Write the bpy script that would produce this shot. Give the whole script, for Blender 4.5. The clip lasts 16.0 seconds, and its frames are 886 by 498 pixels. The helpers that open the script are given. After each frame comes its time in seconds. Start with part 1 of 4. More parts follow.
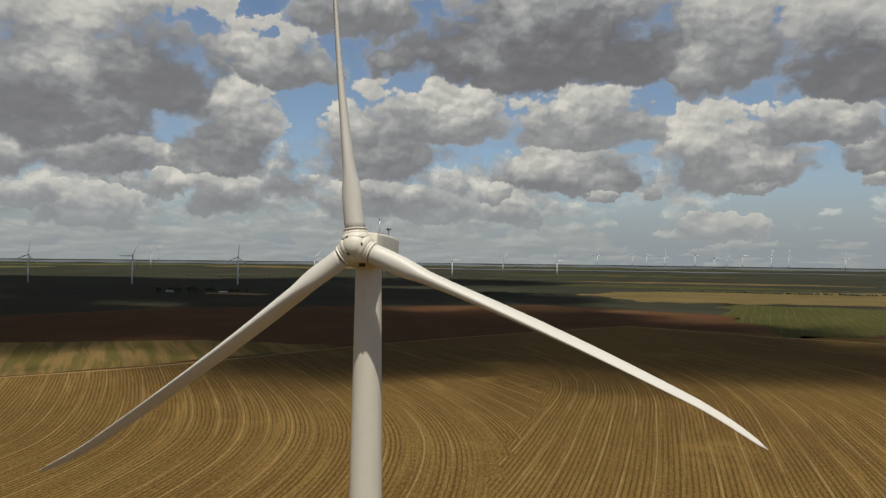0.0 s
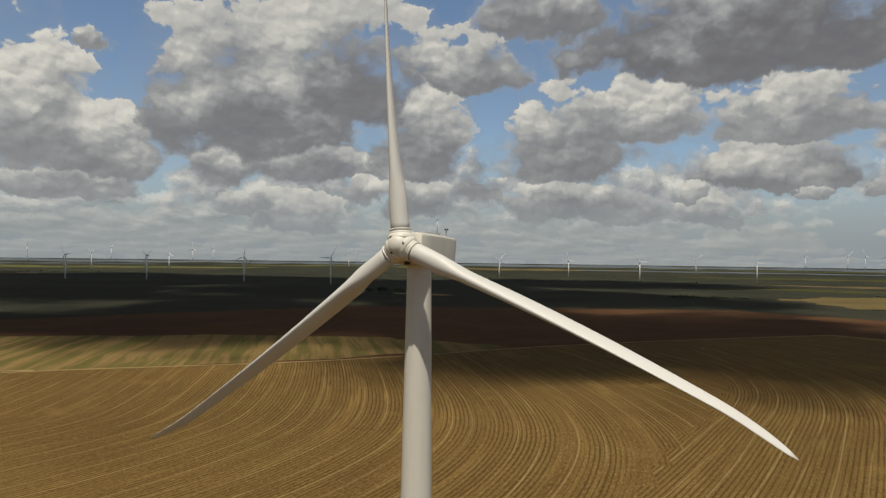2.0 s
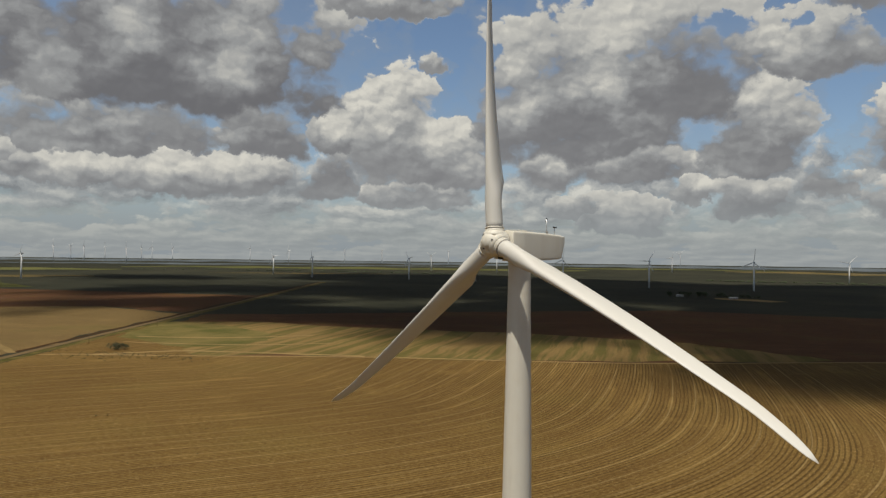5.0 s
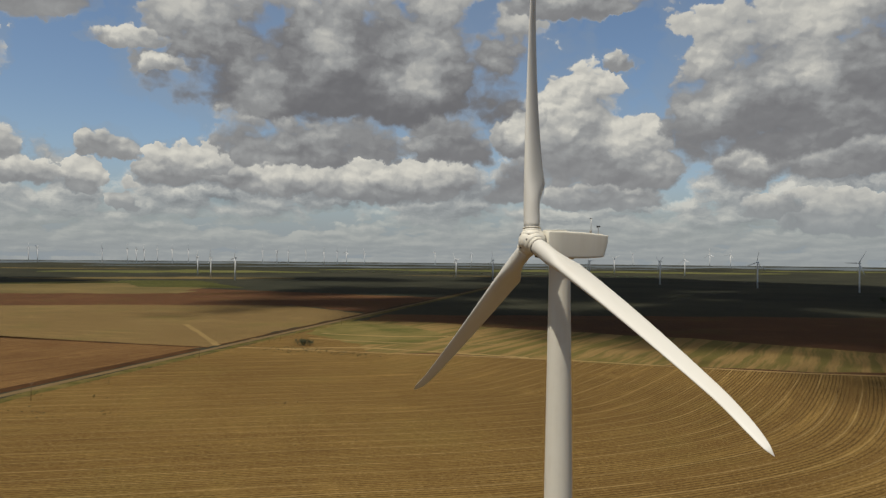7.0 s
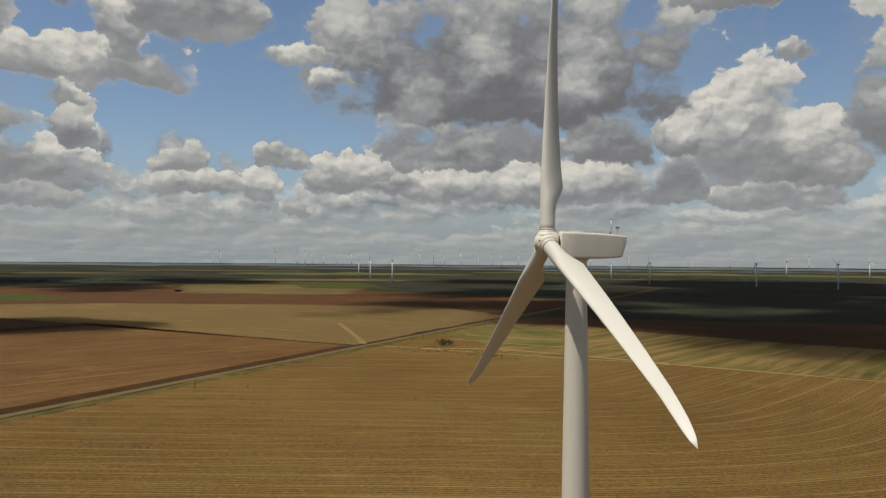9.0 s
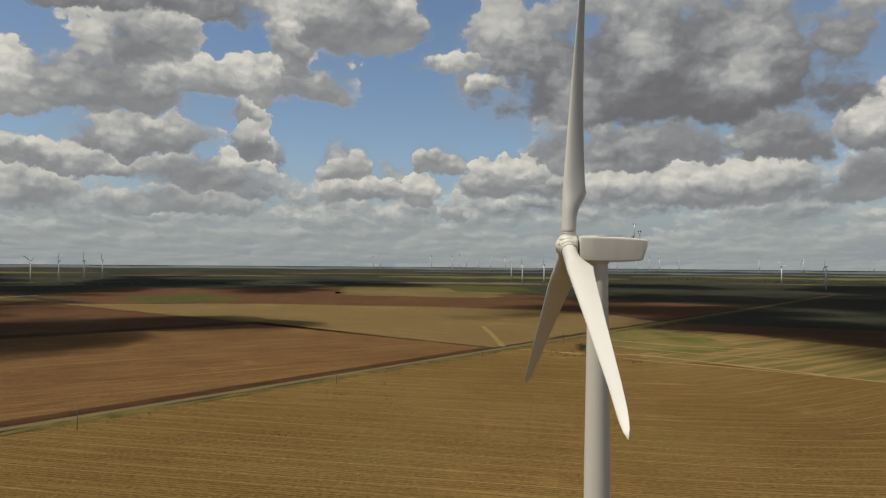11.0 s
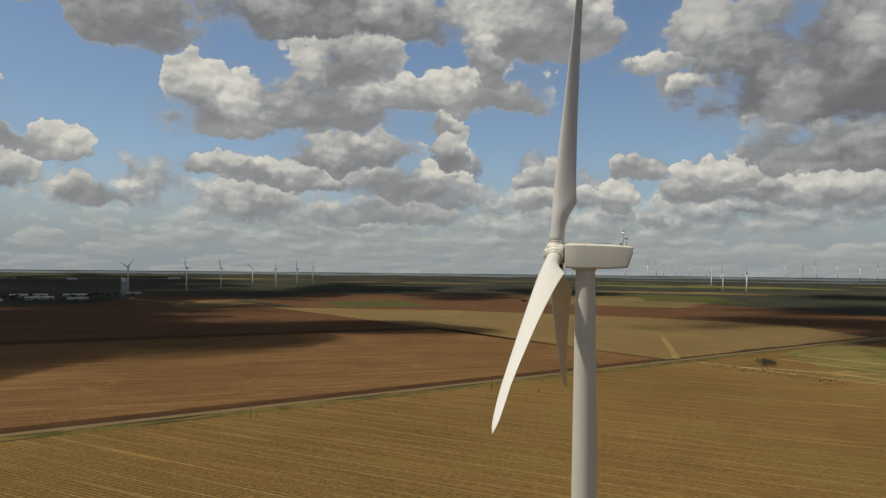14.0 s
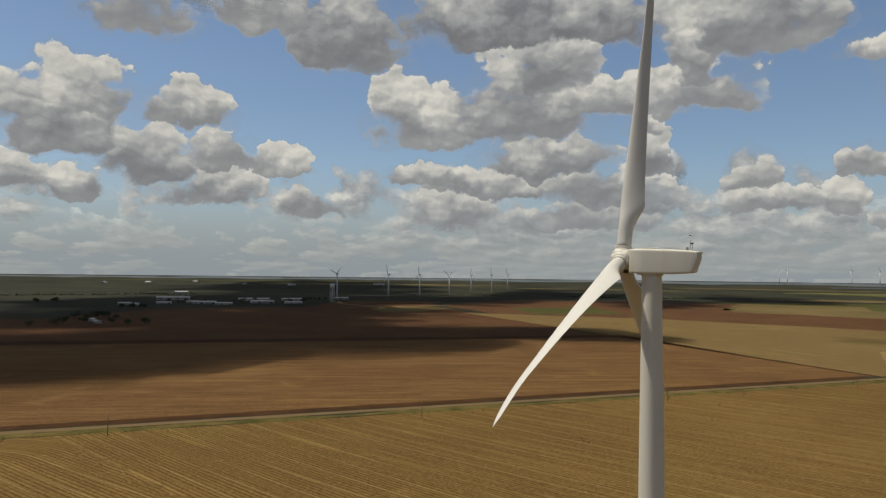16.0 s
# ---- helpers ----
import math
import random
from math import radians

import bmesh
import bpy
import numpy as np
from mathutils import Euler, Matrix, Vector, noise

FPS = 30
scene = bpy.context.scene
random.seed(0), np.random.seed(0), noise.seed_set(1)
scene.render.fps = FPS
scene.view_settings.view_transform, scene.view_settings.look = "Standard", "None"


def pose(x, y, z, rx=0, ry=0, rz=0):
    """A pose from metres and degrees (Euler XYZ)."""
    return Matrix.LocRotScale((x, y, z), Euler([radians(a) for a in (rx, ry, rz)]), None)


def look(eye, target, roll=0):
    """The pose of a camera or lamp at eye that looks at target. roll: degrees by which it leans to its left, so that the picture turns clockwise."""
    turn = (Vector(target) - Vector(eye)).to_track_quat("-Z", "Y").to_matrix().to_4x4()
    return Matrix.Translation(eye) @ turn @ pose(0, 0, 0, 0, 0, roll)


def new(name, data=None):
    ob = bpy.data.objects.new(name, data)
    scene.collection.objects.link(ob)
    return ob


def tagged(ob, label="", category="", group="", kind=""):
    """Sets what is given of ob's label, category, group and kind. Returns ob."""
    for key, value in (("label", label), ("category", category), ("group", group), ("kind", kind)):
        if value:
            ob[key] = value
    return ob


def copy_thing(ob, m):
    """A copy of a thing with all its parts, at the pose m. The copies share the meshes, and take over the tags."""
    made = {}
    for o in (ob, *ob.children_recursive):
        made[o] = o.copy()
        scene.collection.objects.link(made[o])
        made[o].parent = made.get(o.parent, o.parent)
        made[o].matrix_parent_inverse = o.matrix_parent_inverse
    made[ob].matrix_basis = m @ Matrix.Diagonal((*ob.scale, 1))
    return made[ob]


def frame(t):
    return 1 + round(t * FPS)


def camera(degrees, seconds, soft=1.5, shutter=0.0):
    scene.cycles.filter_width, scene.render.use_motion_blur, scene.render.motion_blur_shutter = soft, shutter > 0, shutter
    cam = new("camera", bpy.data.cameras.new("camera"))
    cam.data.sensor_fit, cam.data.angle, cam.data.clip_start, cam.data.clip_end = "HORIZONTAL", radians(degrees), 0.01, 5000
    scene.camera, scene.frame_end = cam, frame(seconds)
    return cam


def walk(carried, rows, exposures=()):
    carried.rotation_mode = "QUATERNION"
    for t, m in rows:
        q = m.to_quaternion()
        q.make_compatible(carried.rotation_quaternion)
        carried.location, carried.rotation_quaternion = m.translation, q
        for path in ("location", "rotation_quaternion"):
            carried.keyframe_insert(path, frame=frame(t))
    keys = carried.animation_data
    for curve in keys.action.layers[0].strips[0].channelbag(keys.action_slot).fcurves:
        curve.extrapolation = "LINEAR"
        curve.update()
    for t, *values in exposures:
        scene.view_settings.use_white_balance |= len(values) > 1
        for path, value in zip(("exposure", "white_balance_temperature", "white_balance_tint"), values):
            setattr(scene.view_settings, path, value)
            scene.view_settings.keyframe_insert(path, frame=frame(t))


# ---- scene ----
cam = camera(62.7, 16.0, soft=1.4)
ROWS = [
    (0.0, -0.73, -73.21, 78.81, -6.40, 0.86, -0.69),
    (0.5, 2.72, -74.10, 78.72, -2.91, 0.84, -0.67),
    (1.0, 6.16, -74.93, 78.69, 1.31, 0.84, -0.68),
    (1.5, 9.75, -75.66, 78.69, 4.08, 0.83, -0.73),
    (2.0, 13.65, -76.26, 78.62, 8.29, 0.84, -0.75),
    (2.5, 17.79, -76.70, 78.51, 12.83, 0.84, -0.76),
    (3.0, 22.11, -76.98, 78.40, 17.10, 0.85, -0.79),
    (3.5, 26.44, -77.05, 78.29, 21.46, 0.85, -0.80),
    (4.0, 30.76, -76.91, 78.19, 25.57, 0.82, -0.81),
    (6.5, 52.55, -72.34, 77.73, 44.56, 0.86, -0.58),
    (7.0, 56.71, -70.49, 77.65, 47.93, 0.88, -0.52),
    (7.5, 60.64, -68.35, 77.69, 51.24, 0.86, -0.28),
    (8.0, 64.50, -65.93, 77.75, 54.27, 0.88, -0.14),
    (8.5, 68.17, -63.39, 77.64, 57.25, 0.94, -0.21),
    (9.0, 71.84, -60.68, 77.47, 60.22, 1.01, -0.47),
    (11.5, 87.96, -44.47, 77.52, 75.75, 1.32, -0.42),
    (12.0, 90.01, -40.13, 77.46, 78.93, 1.45, -0.46),
    (12.5, 91.83, -35.94, 77.41, 81.11, 1.52, -0.53),
    (13.0, 93.68, -31.54, 77.50, 82.40, 1.53, -0.62),
    (13.5, 95.39, -27.16, 77.59, 84.53, 1.55, -0.65),
    (14.0, 96.90, -22.83, 77.56, 87.82, 1.71, -0.61),
    (14.5, 98.20, -18.48, 77.43, 90.74, 1.87, -0.53),
    (15.0, 99.36, -13.97, 77.45, 93.59, 1.92, -0.58),
    (15.5, 100.33, -9.40, 77.55, 98.06, 1.99, -0.55),
    (16.0, 101.25, -4.81, 77.52, 103.29, 2.07, -0.64),
]
walk(cam, [(t, pose(x, y, z, 90 + pitch, roll, yaw)) for t, x, y, z, yaw, pitch, roll in ROWS], [(0.0, 0.0), (16.0, 0.0)])

# ---- sun ----
SUN_EL, SUN_AZ = 67.5, -87.0          # height, and heading from the x axis
SUN = Vector((math.cos(radians(SUN_AZ)) * math.cos(radians(SUN_EL)), math.sin(radians(SUN_AZ)) * math.cos(radians(SUN_EL)), math.sin(radians(SUN_EL))))
sun_data = bpy.data.lights.new("sun", "SUN")
sun_data.energy, sun_data.angle, sun_data.color = 4.6, radians(0.53), (1.0, 0.94, 0.84)
sun_lamp = new("sun", sun_data)
sun_lamp.matrix_world = look(SUN * 3000, (0, 0, 0))


# ---- node helpers ----
def put(tree, socket, value):
    if isinstance(value, bpy.types.NodeSocket):
        tree.links.new(value, socket)
    else:
        socket.default_value = value


def calc(tree, op, a, b=None, c=None, clamp=False):
    n = tree.nodes.new("ShaderNodeMath")
    n.operation, n.use_clamp = op, clamp
    for i, v in enumerate((a, b, c)):
        if v is not None:
            put(tree, n.inputs[i], v)
    return n.outputs[0]


def vcalc(tree, op, a, b=None, c=None):
    n = tree.nodes.new("ShaderNodeVectorMath")
    n.operation = op
    for i, v in enumerate((a, b, c)):
        if v is not None:
            put(tree, n.inputs[i], v)
    return n.outputs["Value"] if op in ("LENGTH", "DOT_PRODUCT") else n.outputs[0]


def noise_of(tree, vec, scale=1.0, detail=4.0, rough=0.55, kind="Fac"):
    n = tree.nodes.new("ShaderNodeTexNoise")
    put(tree, n.inputs["Vector"], vec)
    n.inputs["Scale"].default_value, n.inputs["Detail"].default_value, n.inputs["Roughness"].default_value = scale, detail, rough
    return n.outputs[kind]


def smooth(tree, value, lo, hi, out0=0.0, out1=1.0):
    n = tree.nodes.new("ShaderNodeMapRange")
    n.interpolation_type = "SMOOTHSTEP"
    put(tree, n.inputs[0], value)
    for i, v in enumerate((lo, hi, out0, out1)):
        put(tree, n.inputs[i + 1], v)
    return n.outputs[0]


def blend(tree, fac, a, b):
    n = tree.nodes.new("ShaderNodeMix")
    n.data_type = "RGBA"
    put(tree, n.inputs[0], fac)
    for i, v in ((6, a), (7, b)):
        put(tree, n.inputs[i], v if isinstance(v, bpy.types.NodeSocket) else (*v[:3], 1.0))
    return n.outputs[2]


# ---- sky: scattered cumulus over a blue sky ----
# each cloud: heading of its two ends, elevation of base and top (degrees), darkness of its underside
CLOUDS_NORTH = [
    (31.0, 14.5, 8.3, 19.5, 0.5), (20.8, 9.7, 10.8, 20.4, 0.6), (25.8, 20.4, 11.6, 15.4, 0.05), (10.5, 2.2, 13.5, 17.4, 0.4), (13.6, 6.2, 7.1, 13.7, 0.35),
    (23.8, 13.2, 6.2, 8.9, 0.3), (5.5, -5.1, 17.2, 22.3, 0.45), (-2.4, -26.2, 14.3, 23.2, 0.85), (-23.4, -31.9, 13.3, 21.3, 0.45), (-30.8, -42.4, 11.8, 19.3, 0.75),
    (3.0, -7.0, 6.5, 12.9, 0.3), (-0.7, -11.4, 9.3, 14.0, 0.15), (-11.0, -23.4, 8.9, 13.4, 0.12), (-11.0, -23.0, 5.7, 9.3, 0.4),
]
CLOUDS_NORTH_LOW = [
    (-22.6, -32.7, 5.8, 11.3, 0.2), (-28.2, -39.4, 8.4, 11.5, 0.25), (-34.8, -40.0, 6.3, 9.8, 0.45), (-17.2, -19.9, 4.9, 5.8, 0.1), (-21.2, -23.1, 5.0, 6.3, 0.1),
    (-9.3, -12.4, 4.6, 5.8, 0.1), (-9.5, -15.7, 3.1, 5.0, 0.2), (-36.3, -38.4, 5.2, 6.5, 0.1), (7.4, 3.6, 4.7, 7.3, 0.1), (16.6, 13.1, 4.5, 6.4, 0.1),
    (13.1, 7.0, 3.6, 6.2, 0.35), (26.0, 21.3, 3.4, 5.1, 0.2), (23.0, 16.6, 2.2, 4.7, 0.35), (3.5, -8.4, 3.4, 6.4, 0.25), (-27.8, -31.2, 5.2, 6.1, 0.1),
    (-24.3, -29.4, 1.9, 3.6, 0.15),
]
CLOUDS_NORTH_WEST = [
    (62.1, 42.5, 10.8, 20.1, 0.9), (43.4, 32.9, 18.4, 21.1, 0.4), (41.8, 33.9, 6.7, 15.2, 0.08), (37.3, 29.9, 6.1, 11.8, 0.22), (44.2, 40.7, 8.1, 11.5, 0.3),
    (35.9, 33.3, 14.5, 15.6, 0.1), (50.9, 44.4, 7.7, 12.3, 0.5), (57.7, 50.5, 8.0, 10.2, 0.3), (57.7, 49.6, 4.7, 8.4, 0.35), (51.9, 44.7, 4.9, 8.0, 0.25),
    (44.7, 40.2, 5.5, 9.1, 0.3), (31.1, 21.9, 9.7, 16.3, 0.25), (39.4, 31.2, 4.6, 6.5, 0.2), (28.5, 22.3, 5.7, 9.4, 0.15),
]
CLOUDS_WEST = [
    (86.1, 82.1, 15.3, 19.0, 0.3), (86.4, 79.1, 12.6, 15.7, 0.15), (79.6, 73.6, 16.8, 19.8, 0.1), (74.6, 68.4, 15.1, 16.3, 0), (71.5, 67.7, 13.2, 14.5, 0),
    (82.0, 77.4, 6.4, 9.0, 0.1), (82.7, 76.1, 4.9, 6.8, 0.15), (74.9, 71.3, 6.8, 8.9, 0.08), (75.7, 72.9, 4.6, 6.4, 0.15), (71.3, 65.0, 5.4, 8.0, 0.1),
    (66.8, 65.0, 6.1, 8.6, 0.08), (72.5, 70.1, 3.6, 5.2, 0.1), (68.9, 41.9, 11.3, 23.3, 0.85),
]
CLOUDS_WEST_LOW = [
    (65.3, 58.1, 11.2, 17.7, 0.08), (66.1, 60.7, 7.5, 12.8, 0.18), (62.5, 54.9, 7.5, 11.9, 0.45), (58.5, 51.4, 8.8, 12.6, 0.1), (51.4, 44.7, 9.5, 12.3, 0.15),
    (65.9, 57.1, 5.1, 7.7, 0.25), (57.6, 51.8, 4.8, 7.9, 0.1), (52.7, 46.0, 4.8, 7.6, 0.2), (45.6, 40.9, 4.8, 7.7, 0.25), (40.5, 32.8, 4.4, 6.1, 0.1),
    (28.6, 21.8, 8.9, 16.8, 0.45),
]
CLOUDS_SOUTH_WEST = [
    (109.6, 100.6, 10.5, 15.2, 0.12), (102.6, 91.1, 11.1, 17.3, 0.2), (93.3, 79.3, 12.6, 15.2, 0.06), (86.0, 82.1, 14.2, 19.2, 0.06), (98.5, 91.6, 14.4, 19.4, 0.3),
    (106.3, 86.5, 18.0, 23.0, 0.7), (85.8, 74.7, 16.8, 23.2, 0.25), (89.8, 86.6, 11.1, 13.0, 0.1), (88.9, 86.1, 8.5, 11.6, 0.4), (100.5, 89.5, 8.0, 11.3, 0.3),
    (94.8, 90.0, 9.0, 11.3, 0), (108.2, 99.6, 7.1, 8.5, 0.1), (104.1, 94.5, 6.4, 8.4, 0.15), (95.8, 85.6, 5.4, 8.6, 0.12), (105.2, 98.8, 4.6, 6.6, 0.1),
    (98.7, 85.7, 3.6, 5.9, 0.2),
]
CLOUDS_SOUTH = [
    (135.9, 126.5, 8.9, 14.0, 0.25), (131.8, 126.5, 11.2, 14.6, 0.05), (127.1, 119.1, 11.0, 13.4, 0.1), (129.0, 122.5, 7.0, 11.0, 0.28), (123.1, 117.8, 8.1, 11.0, 0.12),
    (118.8, 114.0, 7.7, 9.8, 0.08), (132.1, 127.7, 4.9, 7.2, 0.2), (136.7, 132.0, 5.6, 7.8, 0.15), (125.6, 117.5, 5.2, 8.1, 0.2), (130.0, 122.2, 17.1, 21.5, 0.1),
    (122.4, 113.1, 18.6, 22.9, 0.2), (115.2, 107.1, 16.4, 23.1, 0.5), (116.7, 110.9, 4.5, 6.4, 0.15), (105.8, 99.5, 3.9, 6.3, 0.15), (142.4, 135.9, 7.8, 13.8, 0.4),
    (142.9, 136.4, 14.8, 18.8, 0.4),
]
world = bpy.data.worlds.new("sky")
scene.world = world
world.use_nodes = True
W = world.node_tree
W.nodes.clear()
sky_tex = W.nodes.new("ShaderNodeTexSky")
sky_tex.sky_type, sky_tex.sun_disc = "NISHITA", False
sky_tex.sun_elevation, sky_tex.sun_rotation = radians(SUN_EL), radians(90 - SUN_AZ)
sky_tex.air_density, sky_tex.dust_density, sky_tex.ozone_density = 1.0, 0.6, 2.0
ray_dir = W.nodes.new("ShaderNodeTexCoord").outputs["Generated"]
xyz = W.nodes.new("ShaderNodeSeparateXYZ")
W.links.new(ray_dir, xyz.inputs[0])
az = calc(W, "MULTIPLY", calc(W, "ARCTAN2", calc(W, "MULTIPLY", xyz.outputs[0], -1.0), xyz.outputs[1]), 180 / math.pi)
el = calc(W, "MULTIPLY", calc(W, "ARCSINE", xyz.outputs[2]), 180 / math.pi)
comb = W.nodes.new("ShaderNodeCombineXYZ")
W.links.new(az, comb.inputs[0]), W.links.new(el, comb.inputs[1])
dome = comb.outputs[0]
wobble = vcalc(W, "SUBTRACT", noise_of(W, dome, 0.20, 3, 0.55, "Color"), (0.5, 0.5, 0.5))
ripple = vcalc(W, "SUBTRACT", noise_of(W, dome, 0.75, 4, 0.6, "Color"), (0.5, 0.5, 0.5))
warped = vcalc(W, "MULTIPLY_ADD", ripple, (2.6, 1.6, 0.0), vcalc(W, "MULTIPLY_ADD", wobble, (5.0, 2.4, 0.0), dome))


fine = vcalc(W, "MULTIPLY_ADD", ripple, (1.3, 1.0, 0.0), vcalc(W, "MULTIPLY", dome, (0.85, 1.2, 1.0)))


def lump(at, scale, smoothness=0.35):
    """Rounded lumps: one in the middle of each, zero between them."""
    cell = W.nodes.new("ShaderNodeTexVoronoi")
    cell.feature = "SMOOTH_F1"
    put(W, cell.inputs["Vector"], at)
    cell.inputs["Scale"].default_value, cell.inputs["Smoothness"].default_value = scale, smoothness
    d = cell.outputs["Distance"]
    return calc(W, "SUBTRACT", 1.0, calc(W, "MULTIPLY", d, d))


def billow(at):
    """Heaped vapour, about -0.5 to 0.5: big heads, lesser heads on them, and a fine crust."""
    total = calc(W, "MULTIPLY_ADD", noise_of(W, at, 0.20, 7, 0.52), 3.2, -1.60 - 0.90)
    for scale, share in ((0.34, 0.62), (0.80, 0.46), (1.9, 0.19)):
        total = calc(W, "MULTIPLY_ADD", lump(at, scale), share, total)
    return total


def toward_sun(at, step):
    return vcalc(W, "ADD", at, (step * 0.45, step, 0.0))


puff = billow(fine)
relief = calc(W, "SUBTRACT", puff, billow(toward_sun(fine, 0.42)))
body, height, gloom = -1.0, 0.4, 0.2
for a1, a0, e0, e1, dark in CLOUDS_NORTH + CLOUDS_NORTH_LOW + CLOUDS_NORTH_WEST + CLOUDS_WEST + CLOUDS_WEST_LOW + CLOUDS_SOUTH_WEST + CLOUDS_SOUTH:
    w, h = (a1 - a0) / 2 * (1.24 if a0 < 60 else 1.13), (e1 - e0) * 1.14
    q = W.nodes.new("ShaderNodeSeparateXYZ")
    o = W.nodes.new("ShaderNodeCombineXYZ")          # one cloud after the other
    for axis, value in enumerate((-(a0 + a1) / 2 / w, -e0 / h - 0.10, body)):
        put(W, o.inputs[axis], value)
    W.links.new(vcalc(W, "MULTIPLY_ADD", warped, (1 / w, 1 / h, 0.0), o.outputs[0]), q.inputs[0])
    u, v = q.outputs[0], q.outputs[1]
    low = calc(W, "MAXIMUM", v, calc(W, "MULTIPLY", v, -4.0))
    here = calc(W, "SUBTRACT", 1.0, calc(W, "MULTIPLY_ADD", u, u, calc(W, "MULTIPLY", low, low)))
    front = smooth(W, calc(W, "SUBTRACT", here, body), -0.22, 0.22)
    m = W.nodes.new("ShaderNodeMix")
    put(W, m.inputs[0], front), put(W, m.inputs[2], height), put(W, m.inputs[3], v)
    g = W.nodes.new("ShaderNodeMix")
    put(W, g.inputs[0], front), put(W, g.inputs[2], gloom), put(W, g.inputs[3], dark)
    height, gloom, body = m.outputs[0], g.outputs[0], calc(W, "MAXIMUM", here, body)
high = smooth(W, calc(W, "MULTIPLY_ADD", puff, 0.45, height), -0.05, 0.7)
# flat soft bases, heaped crisp tops
stray = smooth(W, body, 0.1, -0.5, -0.05, 1.0)
thick = calc(W, "MULTIPLY", puff, calc(W, "MULTIPLY_ADD", high, 0.60, 0.55))
thick = calc(W, "ADD", calc(W, "SUBTRACT", thick, stray), calc(W, "MULTIPLY", calc(W, "MAXIMUM", body, -1.2), 0.72))
main = smooth(W, thick, 0.0, calc(W, "MULTIPLY_ADD", high, -0.28, 0.48))
veil = smooth(W, thick, -0.6, 0.1, 0.0, 0.22)

# rows of small far clouds that crowd together towards the horizon
crowd = calc(W, "MULTIPLY", calc(W, "LOGARITHM", calc(W, "ADD", calc(W, "MAXIMUM", el, 0.0), 1.2), math.e), 4.4)
flat = W.nodes.new("ShaderNodeCombineXYZ")
W.links.new(calc(W, "MULTIPLY", az, 0.42), flat.inputs[0]), W.links.new(crowd, flat.inputs[1])
rows_at = vcalc(W, "MULTIPLY_ADD", ripple, (0.7, 0.8, 0.0), flat.outputs[0])


def bank(at):
    total = calc(W, "MULTIPLY_ADD", noise_of(W, at, 0.42, 7, 0.62), 2.6, -1.30 - 0.66)
    for scale, share in ((0.62, 0.55), (1.5, 0.34)):
        total = calc(W, "MULTIPLY_ADD", lump(at, scale), share, total)
    return total


rows = bank(rows_at)
row_relief = calc(W, "SUBTRACT", rows, bank(toward_sun(rows_at, 0.45)))
clear = calc(W, "MULTIPLY", smooth(W, az, -30.0, -8.0, 0.0, 1.0), smooth(W, az, 120.0, 95.0, 0.35, 1.0))
row_cover = smooth(W, calc(W, "SUBTRACT", rows, smooth(W, el, 6.0, 12.0, calc(W, "MULTIPLY_ADD", clear, -0.50, 0.12), 0.8)), -0.10, 0.35)
upper = calc(W, "MULTIPLY", smooth(W, el, 21, 30), smooth(W, noise_of(W, ray_dir, 2.2, 5, 0.55), 0.40, 0.52))
far_cover = calc(W, "MAXIMUM", row_cover, upper)
cover = calc(W, "MAXIMUM", calc(W, "MAXIMUM", main, veil), calc(W, "MULTIPLY", far_cover, 0.92))
lit_low = calc(W, "MULTIPLY_ADD", row_relief, 1.0, 0.57)
lit_low = calc(W, "MULTIPLY", lit_low, smooth(W, el, 30, 20, 0.05, 1.0))
lit_main = calc(W, "MULTIPLY_ADD", high, 0.44, calc(W, "MULTIPLY_ADD", puff, 0.10, 0.40))
lit_main = calc(W, "ADD", lit_main, calc(W, "MULTIPLY", calc(W, "MULTIPLY", relief, calc(W, "MULTIPLY_ADD", gloom, -0.75, 1.05)), calc(W, "MULTIPLY_ADD", high, 0.36, 0.20)))
lit_main = calc(W, "ADD", lit_main, calc(W, "MULTIPLY", smooth(W, thick, 0.40, 0.0), 0.14))
lit_main = calc(W, "SUBTRACT", lit_main, calc(W, "MULTIPLY", gloom, calc(W, "MULTIPLY_ADD", high, -0.26, 0.41)))
lm = W.nodes.new("ShaderNodeMix")
put(W, lm.inputs[0], main), put(W, lm.inputs[2], lit_low), put(W, lm.inputs[3], lit_main)
ramp = W.nodes.new("ShaderNodeValToRGB")
W.links.new(lm.outputs[0], ramp.inputs[0])
ramp.color_ramp.elements[0].position, ramp.color_ramp.elements[0].color = 0.0, (0.150, 0.150, 0.158, 1)
ramp.color_ramp.elements[1].position, ramp.color_ramp.elements[1].color = 1.0, (0.66, 0.64, 0.57, 1)
for spot, shade in ((0.22, (0.205, 0.207, 0.213, 1)), (0.50, (0.31, 0.316, 0.316, 1)), (0.75, (0.455, 0.452, 0.425, 1))):
    ramp.color_ramp.elements.new(spot).color = shade
hazy = blend(W, calc(W, "MULTIPLY", smooth(W, el, 6.5, 0.4), 0.85), ramp.outputs[0], (0.295, 0.322, 0.330))
hazy = blend(W, smooth(W, calc(W, "MAXIMUM", main, far_cover), 0.0, 0.5), (0.268, 0.302, 0.325), hazy)
bg_sky, bg_cloud, both, w_out = (W.nodes.new(k) for k in ("ShaderNodeBackground", "ShaderNodeBackground", "ShaderNodeMixShader", "ShaderNodeOutputWorld"))
W.links.new(sky_tex.outputs[0], bg_sky.inputs[0]), W.links.new(hazy, bg_cloud.inputs[0])
bg_sky.inputs[1].default_value, bg_cloud.inputs[1].default_value = 0.09, 1.0
W.links.new(calc(W, "MAXIMUM", cover, calc(W, "MULTIPLY", smooth(W, el, 9.0, 0.5), 0.97)), both.inputs[0])
